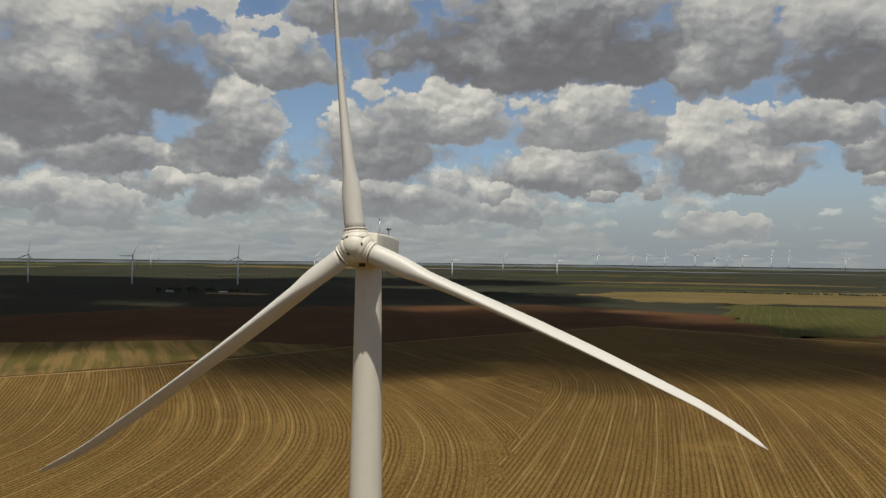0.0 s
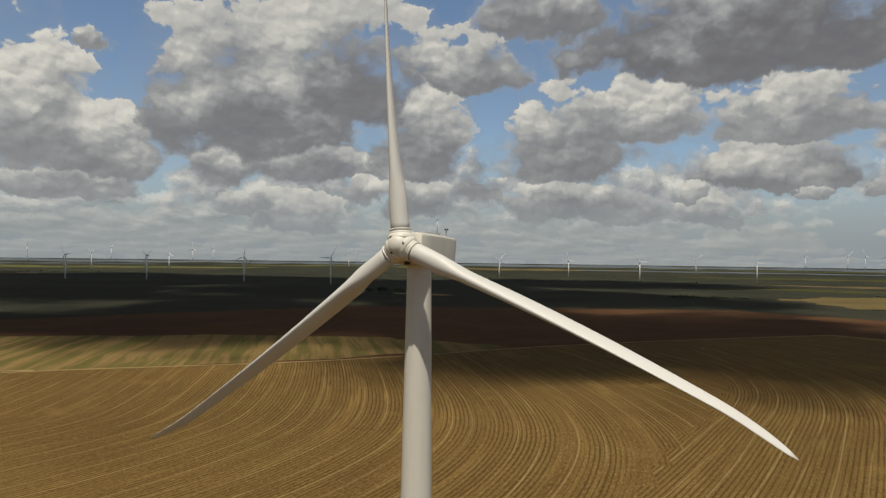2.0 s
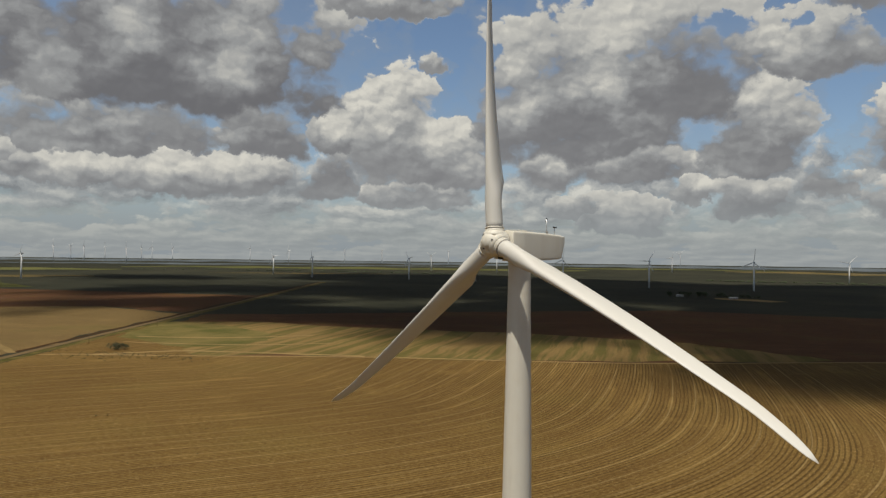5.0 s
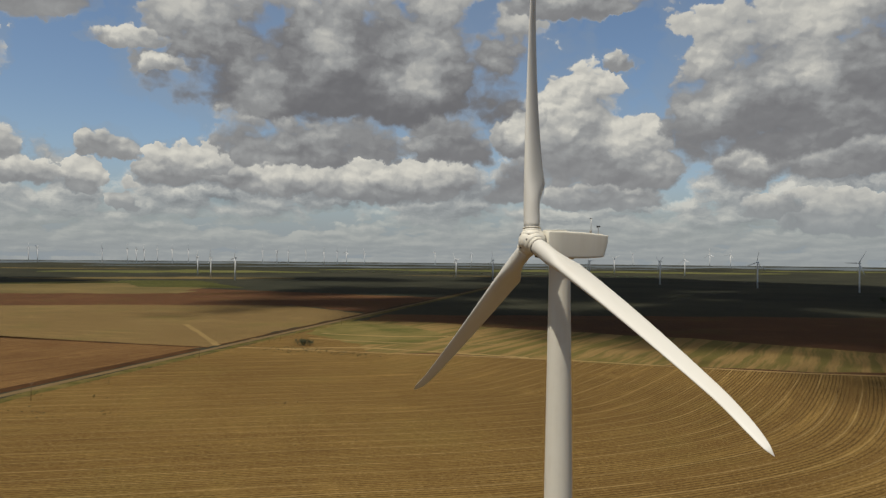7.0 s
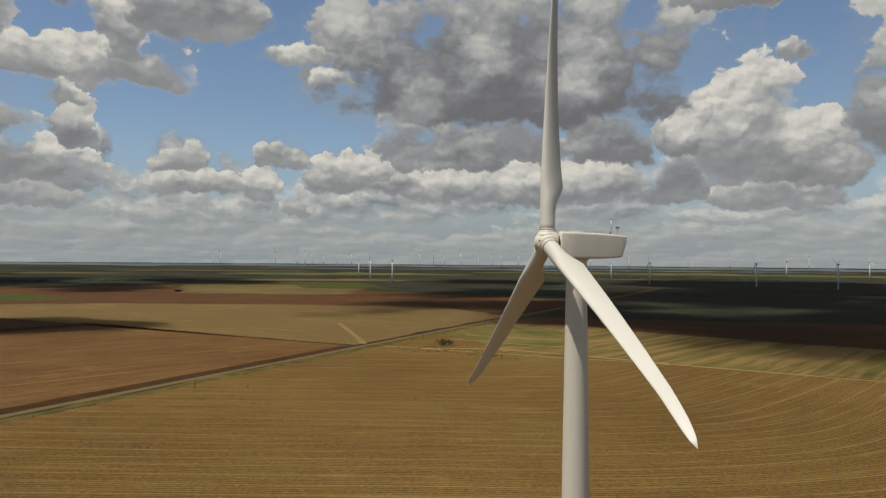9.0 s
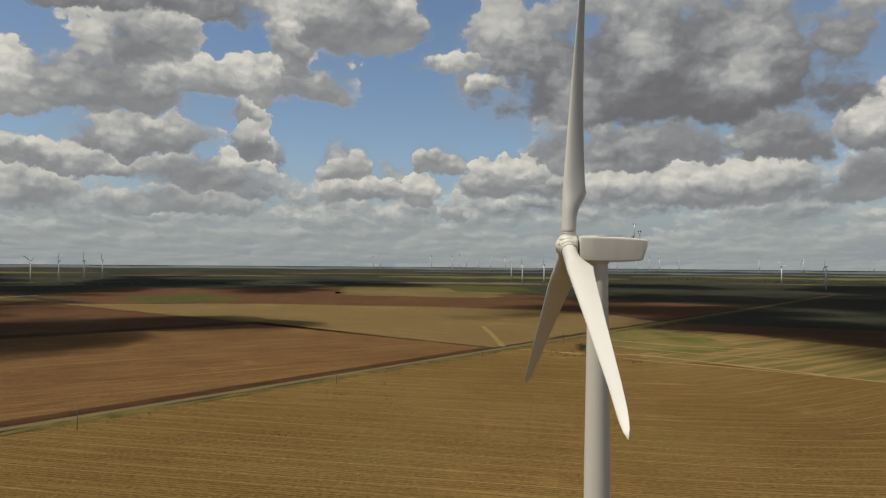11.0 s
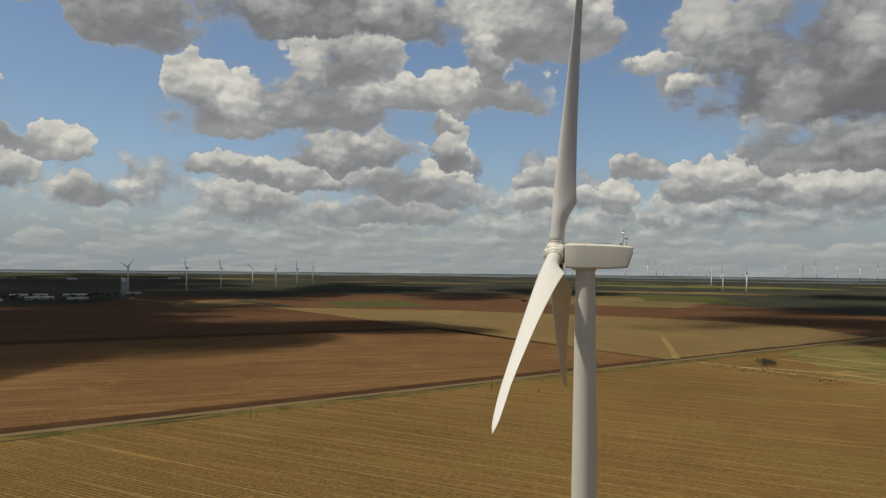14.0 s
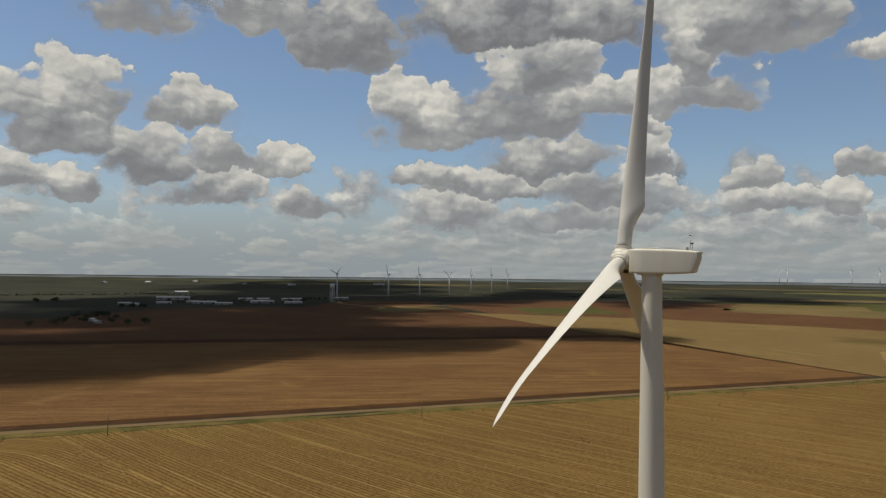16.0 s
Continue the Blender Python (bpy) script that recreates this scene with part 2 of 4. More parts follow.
W.links.new(bg_sky.outputs[0], both.inputs[1]), W.links.new(bg_cloud.outputs[0], both.inputs[2]), W.links.new(both.outputs[0], w_out.inputs[0])


# ---- materials ----
def material(name, rough=0.8, metal=0.0):
    m = bpy.data.materials.new(name)
    m.use_nodes = True
    t = m.node_tree
    b = t.nodes["Principled BSDF"]
    b.inputs["Roughness"].default_value, b.inputs["Metallic"].default_value = rough, metal
    if rough >= 0.9:
        b.inputs["Specular IOR Level"].default_value = 0.04   # dry earth and leaves hardly shine
    return m, t, b


def bumped(t, b, height, strength, distance):
    n = t.nodes.new("ShaderNodeBump")
    n.inputs["Strength"].default_value, n.inputs["Distance"].default_value = strength, distance
    put(t, n.inputs["Height"], height)
    t.links.new(n.outputs[0], b.inputs["Normal"])


def world_at(t):
    return t.nodes.new("ShaderNodeNewGeometry").outputs["Position"]


def object_at(t):
    return t.nodes.new("ShaderNodeTexCoord").outputs["Object"]


def paint(name, colour, rough=0.45, stain=(0.5, 0.42, 0.3), amount=0.3, scale=0.6):
    """Weathered paint: broad patches and thin downward streaks."""
    m, t, b = material(name, rough)
    at = object_at(t)
    streak = noise_of(t, vcalc(t, "MULTIPLY", at, (2.2, 2.2, 0.16)), scale, 6, 0.65)
    patch = noise_of(t, at, scale * 0.7, 5, 0.6)
    fac = calc(t, "MULTIPLY", smooth(t, calc(t, "MULTIPLY_ADD", streak, 0.6, calc(t, "MULTIPLY", patch, 0.4)), 0.46, 0.75), amount)
    put(t, b.inputs["Base Color"], blend(t, fac, colour, stain))
    put(t, b.inputs["Roughness"], calc(t, "MULTIPLY_ADD", patch, 0.25, rough - 0.1))
    return m


def plain(name, colour, rough=0.7, metal=0.0, vary=0.25, scale=3.0):
    m, t, b = material(name, rough, metal)
    n = noise_of(t, object_at(t), scale, 5, 0.6)
    put(t, b.inputs["Base Color"], blend(t, n, [c * (1 - vary) for c in colour], [min(1, c * (1 + vary)) for c in colour]))
    return m


def soil(name, light, dark, tram=(0.6, 0.45, 0.25), tram_share=0.5, pitch=1.0, clods=0.5, weeds=0.0):
    """Ploughed or stubble ground: U of the map runs across the rows in metres, V along them."""
    m, t, b = material(name, 0.95)
    uv = t.nodes.new("ShaderNodeUVMap").outputs[0]
    s = t.nodes.new("ShaderNodeSeparateXYZ")
    t.links.new(uv, s.inputs[0])
    at = world_at(t)
    rows = noise_of(t, vcalc(t, "MULTIPLY", uv, (0.55 * pitch, 0.012, 0.0)), 1.0, 3, 0.7)
    fine_rows = noise_of(t, vcalc(t, "MULTIPLY", uv, (1.6 * pitch, 0.03, 0.0)), 1.0, 2, 0.6)
    band = noise_of(t, vcalc(t, "MULTIPLY", uv, (0.06 * pitch, 0.004, 0.0)), 1.0, 4, 0.6)
    broad = noise_of(t, at, 0.006, 6, 0.6)
    grain = noise_of(t, at, 0.35, 6, 0.7)
    total = calc(t, "MULTIPLY_ADD", rows, 0.32, calc(t, "MULTIPLY", band, 0.3))
    total = calc(t, "ADD", total, calc(t, "MULTIPLY_ADD", fine_rows, 0.3, calc(t, "MULTIPLY_ADD", broad, 0.45, calc(t, "MULTIPLY", grain, clods * 0.5))))
    total = smooth(t, total, 0.55 + clods * 0.2, 1.0 + clods * 0.3)
    col = blend(t, total, dark, light)
    wave = calc(t, "SINE", calc(t, "MULTIPLY_ADD", s.outputs[0], 2 * math.pi / 11.5, calc(t, "MULTIPLY", noise_of(t, vcalc(t, "MULTIPLY", uv, (0.02, 0.002, 0.0)), 1.0, 2), 9.0)))
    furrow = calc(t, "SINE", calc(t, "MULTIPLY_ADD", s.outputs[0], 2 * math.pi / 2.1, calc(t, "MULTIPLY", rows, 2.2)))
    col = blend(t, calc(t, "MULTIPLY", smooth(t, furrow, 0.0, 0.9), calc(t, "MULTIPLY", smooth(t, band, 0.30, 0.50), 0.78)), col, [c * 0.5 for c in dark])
    lines = calc(t, "MULTIPLY", smooth(t, wave, 0.965, 0.996), smooth(t, noise_of(t, vcalc(t, "MULTIPLY", uv, (0.09, 0.01, 0.0)), 1.0, 4), 0.34, 0.55))
    col = blend(t, calc(t, "MULTIPLY", lines, tram_share), col, tram)
    if weeds:
        col = blend(t, calc(t, "MULTIPLY", smooth(t, noise_of(t, at, 0.012, 7, 0.65), 0.5, 0.66), weeds), col, (0.062, 0.064, 0.014))
    streak = noise_of(t, vcalc(t, "MULTIPLY", uv, (0.10, 0.005, 0.0)), 1.0, 6, 0.75)
    col = blend(t, calc(t, "MULTIPLY", smooth(t, streak, 0.52, 0.68), 0.32), col, dark)
    col = blend(t, calc(t, "MULTIPLY", smooth(t, streak, 0.47, 0.30), 0.45), col, [min(1.0, c * 1.15) for c in light])
    stain = noise_of(t, at, 0.016, 5, 0.6)
    col = blend(t, calc(t, "MULTIPLY", smooth(t, stain, 0.55, 0.72), 0.55), col, dark)
    col = blend(t, calc(t, "MULTIPLY", smooth(t, stain, 0.42, 0.28), 0.35), col, light)
    speck = noise_of(t, vcalc(t, "MULTIPLY", uv, (1.0, 0.45, 0.0)), 1.25, 4, 0.8)
    col = blend(t, calc(t, "MULTIPLY", smooth(t, speck, 0.51, 0.66), 0.62 * clods), col, [c * 0.45 for c in dark])
    col = blend(t, calc(t, "MULTIPLY", smooth(t, speck, 0.47, 0.32), 0.55 * clods), col, tram)
    put(t, b.inputs["Base Color"], col)
    bumped(t, b, calc(t, "ADD", fine_rows, calc(t, "MULTIPLY", grain, 0.7)), 0.6, 0.35)
    return m


def meadow(name, a, c, scale=0.01, rough=0.95):
    """Grass, crops or scrub in patches of two colours with fine grain."""
    m, t, b = material(name, rough)
    at = world_at(t)
    n = noise_of(t, at, scale, 7, 0.62)
    f = noise_of(t, at, scale * 30, 4, 0.7)
    put(t, b.inputs["Base Color"], blend(t, smooth(t, calc(t, "MULTIPLY_ADD", f, 0.4, calc(t, "MULTIPLY", n, 0.6)), 0.36, 0.64), a, c))
    bumped(t, b, f, 0.7, 0.4)
    return m


WHITE = paint("turbine_paint", (0.60, 0.565, 0.47), 0.52, (0.40, 0.33, 0.24), 0.28, 0.5)
BLADE = paint("blade_gelcoat", (0.55, 0.53, 0.47), 0.5, (0.39, 0.325, 0.235), 0.3, 0.35)
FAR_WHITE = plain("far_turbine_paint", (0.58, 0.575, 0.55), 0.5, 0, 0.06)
STEEL = plain("galvanised_steel", (0.42, 0.42, 0.40), 0.45, 0.6)
DARK = plain("black_rubber", (0.015, 0.015, 0.015), 0.6)
SEAL = plain("grey_seal", (0.22, 0.20, 0.17), 0.7)
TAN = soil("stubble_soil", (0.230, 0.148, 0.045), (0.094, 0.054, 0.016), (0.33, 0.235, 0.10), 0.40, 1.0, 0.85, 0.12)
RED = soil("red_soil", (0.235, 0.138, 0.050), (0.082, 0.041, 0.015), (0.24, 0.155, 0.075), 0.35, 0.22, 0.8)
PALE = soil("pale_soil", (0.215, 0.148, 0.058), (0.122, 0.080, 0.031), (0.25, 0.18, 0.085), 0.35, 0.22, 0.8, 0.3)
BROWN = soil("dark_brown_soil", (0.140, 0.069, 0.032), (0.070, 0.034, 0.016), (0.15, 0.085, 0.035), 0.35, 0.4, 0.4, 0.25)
def strips(name):
    """Old contour strips: bands of stubble and of green weeds side by side."""
    m, t, b = material(name, 0.95)
    uv = t.nodes.new("ShaderNodeUVMap").outputs[0]
    at = world_at(t)
    wav = vcalc(t, "MULTIPLY_ADD", noise_of(t, at, 0.012, 3, 0.5, "Color"), (11.0, 0.0, 0.0), uv)
    bands = noise_of(t, vcalc(t, "MULTIPLY", wav, (0.085, 0.004, 0.0)), 1.0, 3, 0.6)
    thin = noise_of(t, vcalc(t, "MULTIPLY", wav, (0.35, 0.01, 0.0)), 1.0, 2, 0.6)
    grain = noise_of(t, at, 0.3, 6, 0.7)
    tan = blend(t, calc(t, "MULTIPLY_ADD", thin, 0.6, calc(t, "MULTIPLY", grain, 0.4)), (0.105, 0.062, 0.021), (0.245, 0.17, 0.065))
    weed = blend(t, grain, (0.066, 0.056, 0.014), (0.125, 0.102, 0.032))
    put(t, b.inputs["Base Color"], blend(t, smooth(t, bands, 0.43, 0.57), tan, weed))
    bumped(t, b, grain, 0.6, 0.35)
    return m


STRIPS = strips("contour_strips")
GREEN = soil("green_crop", (0.090, 0.084, 0.024), (0.045, 0.049, 0.013), (0.17, 0.135, 0.06), 0.5, 0.5, 0.6)
SCRUB = meadow("scrub", (0.019, 0.0205, 0.0135), (0.039, 0.0375, 0.0235), 0.003)
STRAW = meadow("straw_field", (0.140, 0.100, 0.040), (0.085, 0.067, 0.026), 0.006)
# far plain: the blue-grey haze of distance is put into its colour
FAR_HAZE = meadow("far_haze_plain", (0.070, 0.084, 0.094), (0.105, 0.118, 0.122), 0.002)
LIME = meadow("lime_crop", (0.070, 0.074, 0.022), (0.105, 0.100, 0.036), 0.004)
VERGE = meadow("verge_grass", (0.044, 0.046, 0.011), (0.125, 0.092, 0.030), 0.07)
TRACK = plain("dirt_track", (0.225, 0.155, 0.066), 0.95, 0, 0.3, 0.05)
FAINT = plain("faint_track", (0.180, 0.124, 0.050), 0.95, 0, 0.3, 0.05)
PATCH = meadow("weedy_patch", (0.066, 0.066, 0.017), (0.160, 0.120, 0.042), 0.022)
ROADBED = plain("gravel_road", (0.130, 0.090, 0.043), 0.95, 0, 0.25, 0.08)
DITCH = meadow("ditch_soil", (0.034, 0.017, 0.0075), (0.062, 0.030, 0.012), 0.05)
BARK = plain("weathered_wood", (0.12, 0.085, 0.055), 0.9)
LEAF = plain("dark_leaves", (0.035, 0.045, 0.016), 0.8, 0, 0.5, 0.8)


# ---- mesh helpers ----
def mesh_of(name, verts, faces, mat, smooth_shade=False, uvs=None):
    me = bpy.data.meshes.new(name)
    me.from_pydata([tuple(v) for v in verts], [], faces)
    me.materials.append(mat)
    if smooth_shade:
        me.polygons.foreach_set("use_smooth", [True] * len(me.polygons))
    if uvs is not None:
        layer = me.uv_layers.new(name="UVMap")
        idx = np.zeros(len(me.loops), dtype=np.int32)
        me.loops.foreach_get("vertex_index", idx)
        layer.data.foreach_set("uv", np.asarray(uvs, dtype=np.float32)[idx].ravel())
    me.update()
    return me


def child(name, me, parent, label="", m=None):
    ob = new(name, me)
    ob.parent = parent
    if m is not None:
        ob.matrix_basis = m
    return tagged(ob, label)


def part(name, bm, mat, parent, label="", m=None, smooth_shade=True):
    me = bpy.data.meshes.new(name)
    bmesh.ops.recalc_face_normals(bm, faces=bm.faces)
    bm.to_mesh(me)
    bm.free()
    me.materials.append(mat)
    if smooth_shade:
        me.shade_smooth()
    return child(name, me, parent, label, m)


def lathe(profile, n=48, axis="Z"):
    """A closed solid of revolution from (radius, height) pairs."""
    verts, faces = [], []
    for r, z in profile:
        for i in range(n):
            a = 2 * math.pi * i / n
            p = (r * math.cos(a), r * math.sin(a), z)
            verts.append(p if axis == "Z" else (z, p[0], p[1]))
    k = len(profile)
    for j in range(k - 1):
        for i in range(n):
            faces.append((j * n + i, j * n + (i + 1) % n, (j + 1) * n + (i + 1) % n, (j + 1) * n + i))
    faces.append(tuple(reversed(range(n))))
    faces.append(tuple(range((k - 1) * n, k * n)))
    return verts, faces


def box_bm(sx, sy, sz, at=(0, 0, 0), bevel=0.0, seg=2):
    bm = bmesh.new()
    bmesh.ops.create_cube(bm, size=1.0, matrix=Matrix.Translation(at) @ Matrix.Diagonal((sx, sy, sz, 1)))
    if bevel:
        bmesh.ops.bevel(bm, geom=bm.edges[:], offset=bevel, segments=seg, affect="EDGES", profile=0.5)
    return bm


def rod_bm(a, b, r, n=8, r2=None):
    a, b = Vector(a), Vector(b)
    bm = bmesh.new()
    m = Matrix.Translation((a + b) / 2) @ (b - a).to_track_quat("Z", "Y").to_matrix().to_4x4()
    bmesh.ops.create_cone(bm, cap_ends=True, segments=n, radius1=r, radius2=r if r2 is None else r2, depth=(b - a).length, matrix=m)
    return bm


def thing(name, m, label, category, group="", kind=""):
    ob = new(name)
    ob.matrix_basis = m
    return tagged(ob, label, category, group, kind)


# ---- ground ----
def rise(x, y):
    """The plain lifts gently towards the horizon."""
    s = min(max((math.hypot(x, y) - 3000.0) / 1880.0, 0.0), 1.0)
    return 58.0 * s ** 1.6


def ground_sheet():
    radii = [0, 150, 400, 800, 1400, 2200, 3000] + [3000 + 94 * i for i in range(1, 21)]
    n = 180
    verts, faces = [(0, 0, 0)], []
    for r in radii[1:]:
        for i in range(n):
            a = 2 * math.pi * i / n
            x, y = r * math.cos(a), r * math.sin(a)
            verts.append((x, y, rise(x, y)))
    for i in range(n):
        faces.append((0, 1 + i, 1 + (i + 1) % n))
    for j in range(len(radii) - 2):
        b = 1 + j * n
        for i in range(n):
            faces.append((b + i, b + n + i, b + n + (i + 1) % n, b + (i + 1) % n))
    return mesh_of("ground", verts, faces, SCRUB, True)


ground = tagged(new("ground", ground_sheet()), "dark green scrub plain with scattered fields", "ground", kind="structure")

ALONG, ACROSS = Vector((-0.578, 0.816)), Vector((-0.850, -0.527))   # headings of the two farm roads
CROSS = Vector((-541.0, 207.0))                                       # where they meet


def straight_rows(heading):
    h = Vector(heading).normalized()
    return lambda x, y: (x * -h.y + y * h.x, x * h.x + y * h.y)


def inside(poly, x, y):
    hit = False
    for (x0, y0), (x1, y1) in zip(poly, poly[1:] + poly[:1]):
        if (y0 > y) != (y1 > y) and x < (x1 - x0) * (y - y0) / (y1 - y0) + x0:
            hit = not hit
    return hit


def field(poly, mat, label, lift, rows, fine=0.0, wob=0.0, family=None):
    """A cultivated field with the outline poly; rows maps a place to (across, along) in metres."""
    bm = bmesh.new()
    pts = []
    k = len(poly)
    for i in range(k):
        a, b = Vector(poly[i]), Vector(poly[(i + 1) % k])
        steps = max(1, int((b - a).length / 22)) if wob else 1
        side = Vector((-(b - a).y, (b - a).x)).normalized()
        for s in range(steps):
            p = a.lerp(b, s / steps)
            if s:
                p = p + side * wob * (noise.noise(Vector((p.x * 0.011, p.y * 0.011, 3.0))) + 0.6 * noise.noise(Vector((p.x * 0.04, p.y * 0.04, 7.0))))
            pts.append(p)
    f = bm.faces.new([bm.verts.new((p.x, p.y, lift)) for p in pts])
    if f.normal.z < 0 or f.calc_area() and sum(a.x * b.y - b.x * a.y for a, b in zip(pts, pts[1:] + pts[:1])) < 0:
        f.normal_flip()
    if fine:
        xs, ys = [p.x for p in pts], [p.y for p in pts]
        for lo, hi, nrm in ((min(xs), max(xs), (1, 0, 0)), (min(ys), max(ys), (0, 1, 0))):
            c = lo + fine
            while c < hi:
                co = (c, 0, 0) if nrm[0] else (0, c, 0)
                bmesh.ops.bisect_plane(bm, geom=bm.verts[:] + bm.edges[:] + bm.faces[:], plane_co=co, plane_no=nrm)
                c += fine
    layer = bm.loops.layers.uv.new("UVMap")
    for face in bm.faces:
        mid = face.calc_center_median()
        lay = family(mid.x, mid.y) if family else rows
        for lp in face.loops:
            lp[layer].uv = lay(lp.vert.co.x, lp.vert.co.y)
    for v in bm.verts:
        v.co.z = lift + rise(v.co.x, v.co.y)
    me = bpy.data.meshes.new("field")
    bmesh.ops.triangulate(bm, faces=bm.faces[:])
    bm.to_mesh(me)
    bm.free()
    me.materials.append(mat)
    return tagged(new("field", me), label, "field", kind="structure")


def sector(a0, a1, r0, r1, mat, label, lift=0.25):
    """A far field between two headings and two distances, lying on the rise."""
    n, k = max(3, int((a1 - a0) * 2)), max(2, int((r1 - r0) / 80))
    verts, faces = [], []
    for j in range(k + 1):
        for i in range(n + 1):
            a = radians(a0 + (a1 - a0) * i / n)
            taper = math.sin(math.pi * (0.02 + 0.96 * i / n)) ** 0.6 * (0.75 + 0.5 * noise.noise(Vector((a * 30, r0 * 0.01, 1.0))))
            r = (r0 + r1) / 2 + (r1 - r0) * (j / k - 0.5) * taper + (r1 - r0) * 0.3 * noise.noise(Vector((a * 14, r0 * 0.01, 2.0)))
            x, y = -r * math.sin(a), r * math.cos(a)
            verts.append((x, y, rise(x, y) + lift))
    for j in range(k):
        for i in range(n):
            q = j * (n + 1) + i
            faces.append((q + 1, q, q + n + 1, q + n + 2))
    uvs = [(v[0] * 0.5 + v[1] * 0.8, v[0] * 0.8 - v[1] * 0.5) for v in verts]
    return tagged(new("field", mesh_of("field", verts, faces, mat, True, uvs)), label, "field", kind="structure")


# the ploughing follows one contour line, and its offsets
CONTOUR = [(-420, -330), (-320, -170), (-227, -16), (-180, 65), (-137, 139), (-110, 219), (-111, 290), (-143, 408), (-190, 540), (-250, 680)]


def spline(points, step=12):
    out = []
    P4 = [points[0]] + points + [points[-1]]
    for i in range(1, len(P4) - 2):
        p0, p1, p2, p3 = (np.array(p, dtype=float) for p in P4[i - 1:i + 3])
        for s in range(step):
            t = s / step
            out.append(0.5 * (2 * p1 + (p2 - p0) * t + (2 * p0 - 5 * p1 + 4 * p2 - p3) * t * t + (3 * p1 - p0 - 3 * p2 + p3) * t ** 3))
    out.append(np.array(points[-1], dtype=float))
    return np.array(out)


def offset_from(points):
    """Signed distance east of a line, and the way along it, for any place."""
    line = spline(points)
    seg = line[1:] - line[:-1]
    length = np.hypot(seg[:, 0], seg[:, 1])
    run = np.concatenate([[0], np.cumsum(length)])

    def at(x, y):
        rel = np.array((x, y)) - line[:-1]
        t = np.clip((rel * seg).sum(1) / (length ** 2), 0, 1)
        gap = rel - seg * t[:, None]
        dist = np.hypot(gap[:, 0], gap[:, 1])
        i = int(dist.argmin())
        sign = seg[i, 0] * rel[i, 1] - seg[i, 1] * rel[i, 0]
        return math.copysign(dist[i], -sign), run[i] + t[i] * length[i]

    return at


west_rows = offset_from(CONTOUR)
east_rows = offset_from([(-110, -260), (-30, -90), (30, 40), (91, 163), (133, 259), (167, 343), (184, 416), (186, 500), (170, 620)])
seam_of = offset_from([(-190, -260), (-70, -60), (0, 60), (45, 180), (77, 271), (90, 299), (113, 364), (133, 438), (140, 520), (130, 640)])


def row_family(x, y):
    """Two families of rows meet along a seam."""
    return east_rows if seam_of(x, y)[0] > 0 else west_rows


def along_road(s, off):
    """A place s metres up the main road from the crossing, off metres to its east."""
    p = CROSS + ALONG * s + Vector((0.816, 0.578)) * off
    return (p.x, p.y)


def off_cross(s, off):
    """A place s metres down the side road from the crossing, off metres to its north."""
    p = CROSS + ACROSS * s + Vector((-0.527, 0.850)) * off
    return (p.x, p.y)


field([along_road(-1500, 14), along_road(300, 14), (-640, 420), (-560, 400), (-441, 292), (-323, 371), (-150, 470), (9, 598), (324, 789), (560, 640), (900, 560), (1300, -200), (700, -900)],
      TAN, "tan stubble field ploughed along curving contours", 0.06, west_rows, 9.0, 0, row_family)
field([(-441, 292), (-640, 400), (-760, 560), (-560, 800), (-300, 1100), (324, 1200), (620, 900), (560, 640), (324, 789), (9, 598), (-150, 470), (-323, 371)],
      BROWN, "bare dark brown ploughed field", 0.05, straight_rows((0.83, 0.56)), 0, 14)
field([(-441, 294), (-330, 372), (-150, 474), (-20, 590), (-150, 640), (-300, 620), (-470, 560), (-640, 520), (-690, 470), (-640, 420), (-560, 400)],
      STRIPS, "tan and green contour strips beside a dirt track", 0.09, straight_rows((-0.33, 0.94)), 0, 16)
field([(-600, 330), (-486, 322), (-462, 352), (-470, 400), (-514, 446), (-627, 474), (-700, 470), (-690, 430)],
      PATCH, "weedy green patch beside the bush", 0.12, straight_rows((0.83, 0.56)), 0, 10)
field([along_road(-1500, -17.2), along_road(-6, -17.2), off_cross(12, -2.7), off_cross(380, -2.7), (-878, 20), (-700, -310), (-527, -622), (-300, -1050)],
      RED, "reddish ploughed field with straight rows", 0.06, straight_rows((-0.33, 0.94)), 0)
field([(-878, 20), (-700, -310), (-527, -622), (-300, -1050), (-330, -1080), (-565, -640), (-740, -315), (-905, 5)],
      DITCH, "dark strip of freshly turned soil", 0.10, straight_rows((-0.45, 0.89)), 0, 4)
field([(-905, 5), (-740, -315), (-565, -640), (-400, -950), (-700, -1150), (-900, -900), (-1250, -950), (-1500, -720), (-1900, -760), (-2000, -500), (-1700, -470)],
      BROWN, "bare dark brown ploughed field", 0.05, straight_rows((-0.33, 0.94)), 0, 10)
field([along_road(8, -11.5), off_cross(10, 2.7), off_cross(420, 2.7), off_cross(1000, 2.7), (-1330, 60), (-1180, 330), (-1000, 560), along_road(420, -11.5)],
      PALE, "pale tan field in wide straight rows", 0.06, straight_rows((-0.85, -0.53)), 0, 10)
field([(-1180, 330), (-1330, 60), (-1400, -260), (-1700, -430), (-2250, -330), (-2300, 300), (-1700, 720), along_road(900, -14), along_road(440, -14), (-1000, 560)],
      BROWN, "bare brown ploughed field", 0.055, straight_rows((-0.85, -0.53)), 0, 14)
field([(-1420, -170), (-1650, -250), (-1780, -60), (-1480, 20)], GREEN, "strip of green crop", 0.14, straight_rows((1, 0.3)), 0, 10)
field([(-1700, 260), (-2300, 350), (-2500, 700), (-2050, 900), (-1500, 560)], STRAW, "straw-coloured stubble field", 0.14, straight_rows((1, 0.3)), 0, 34)
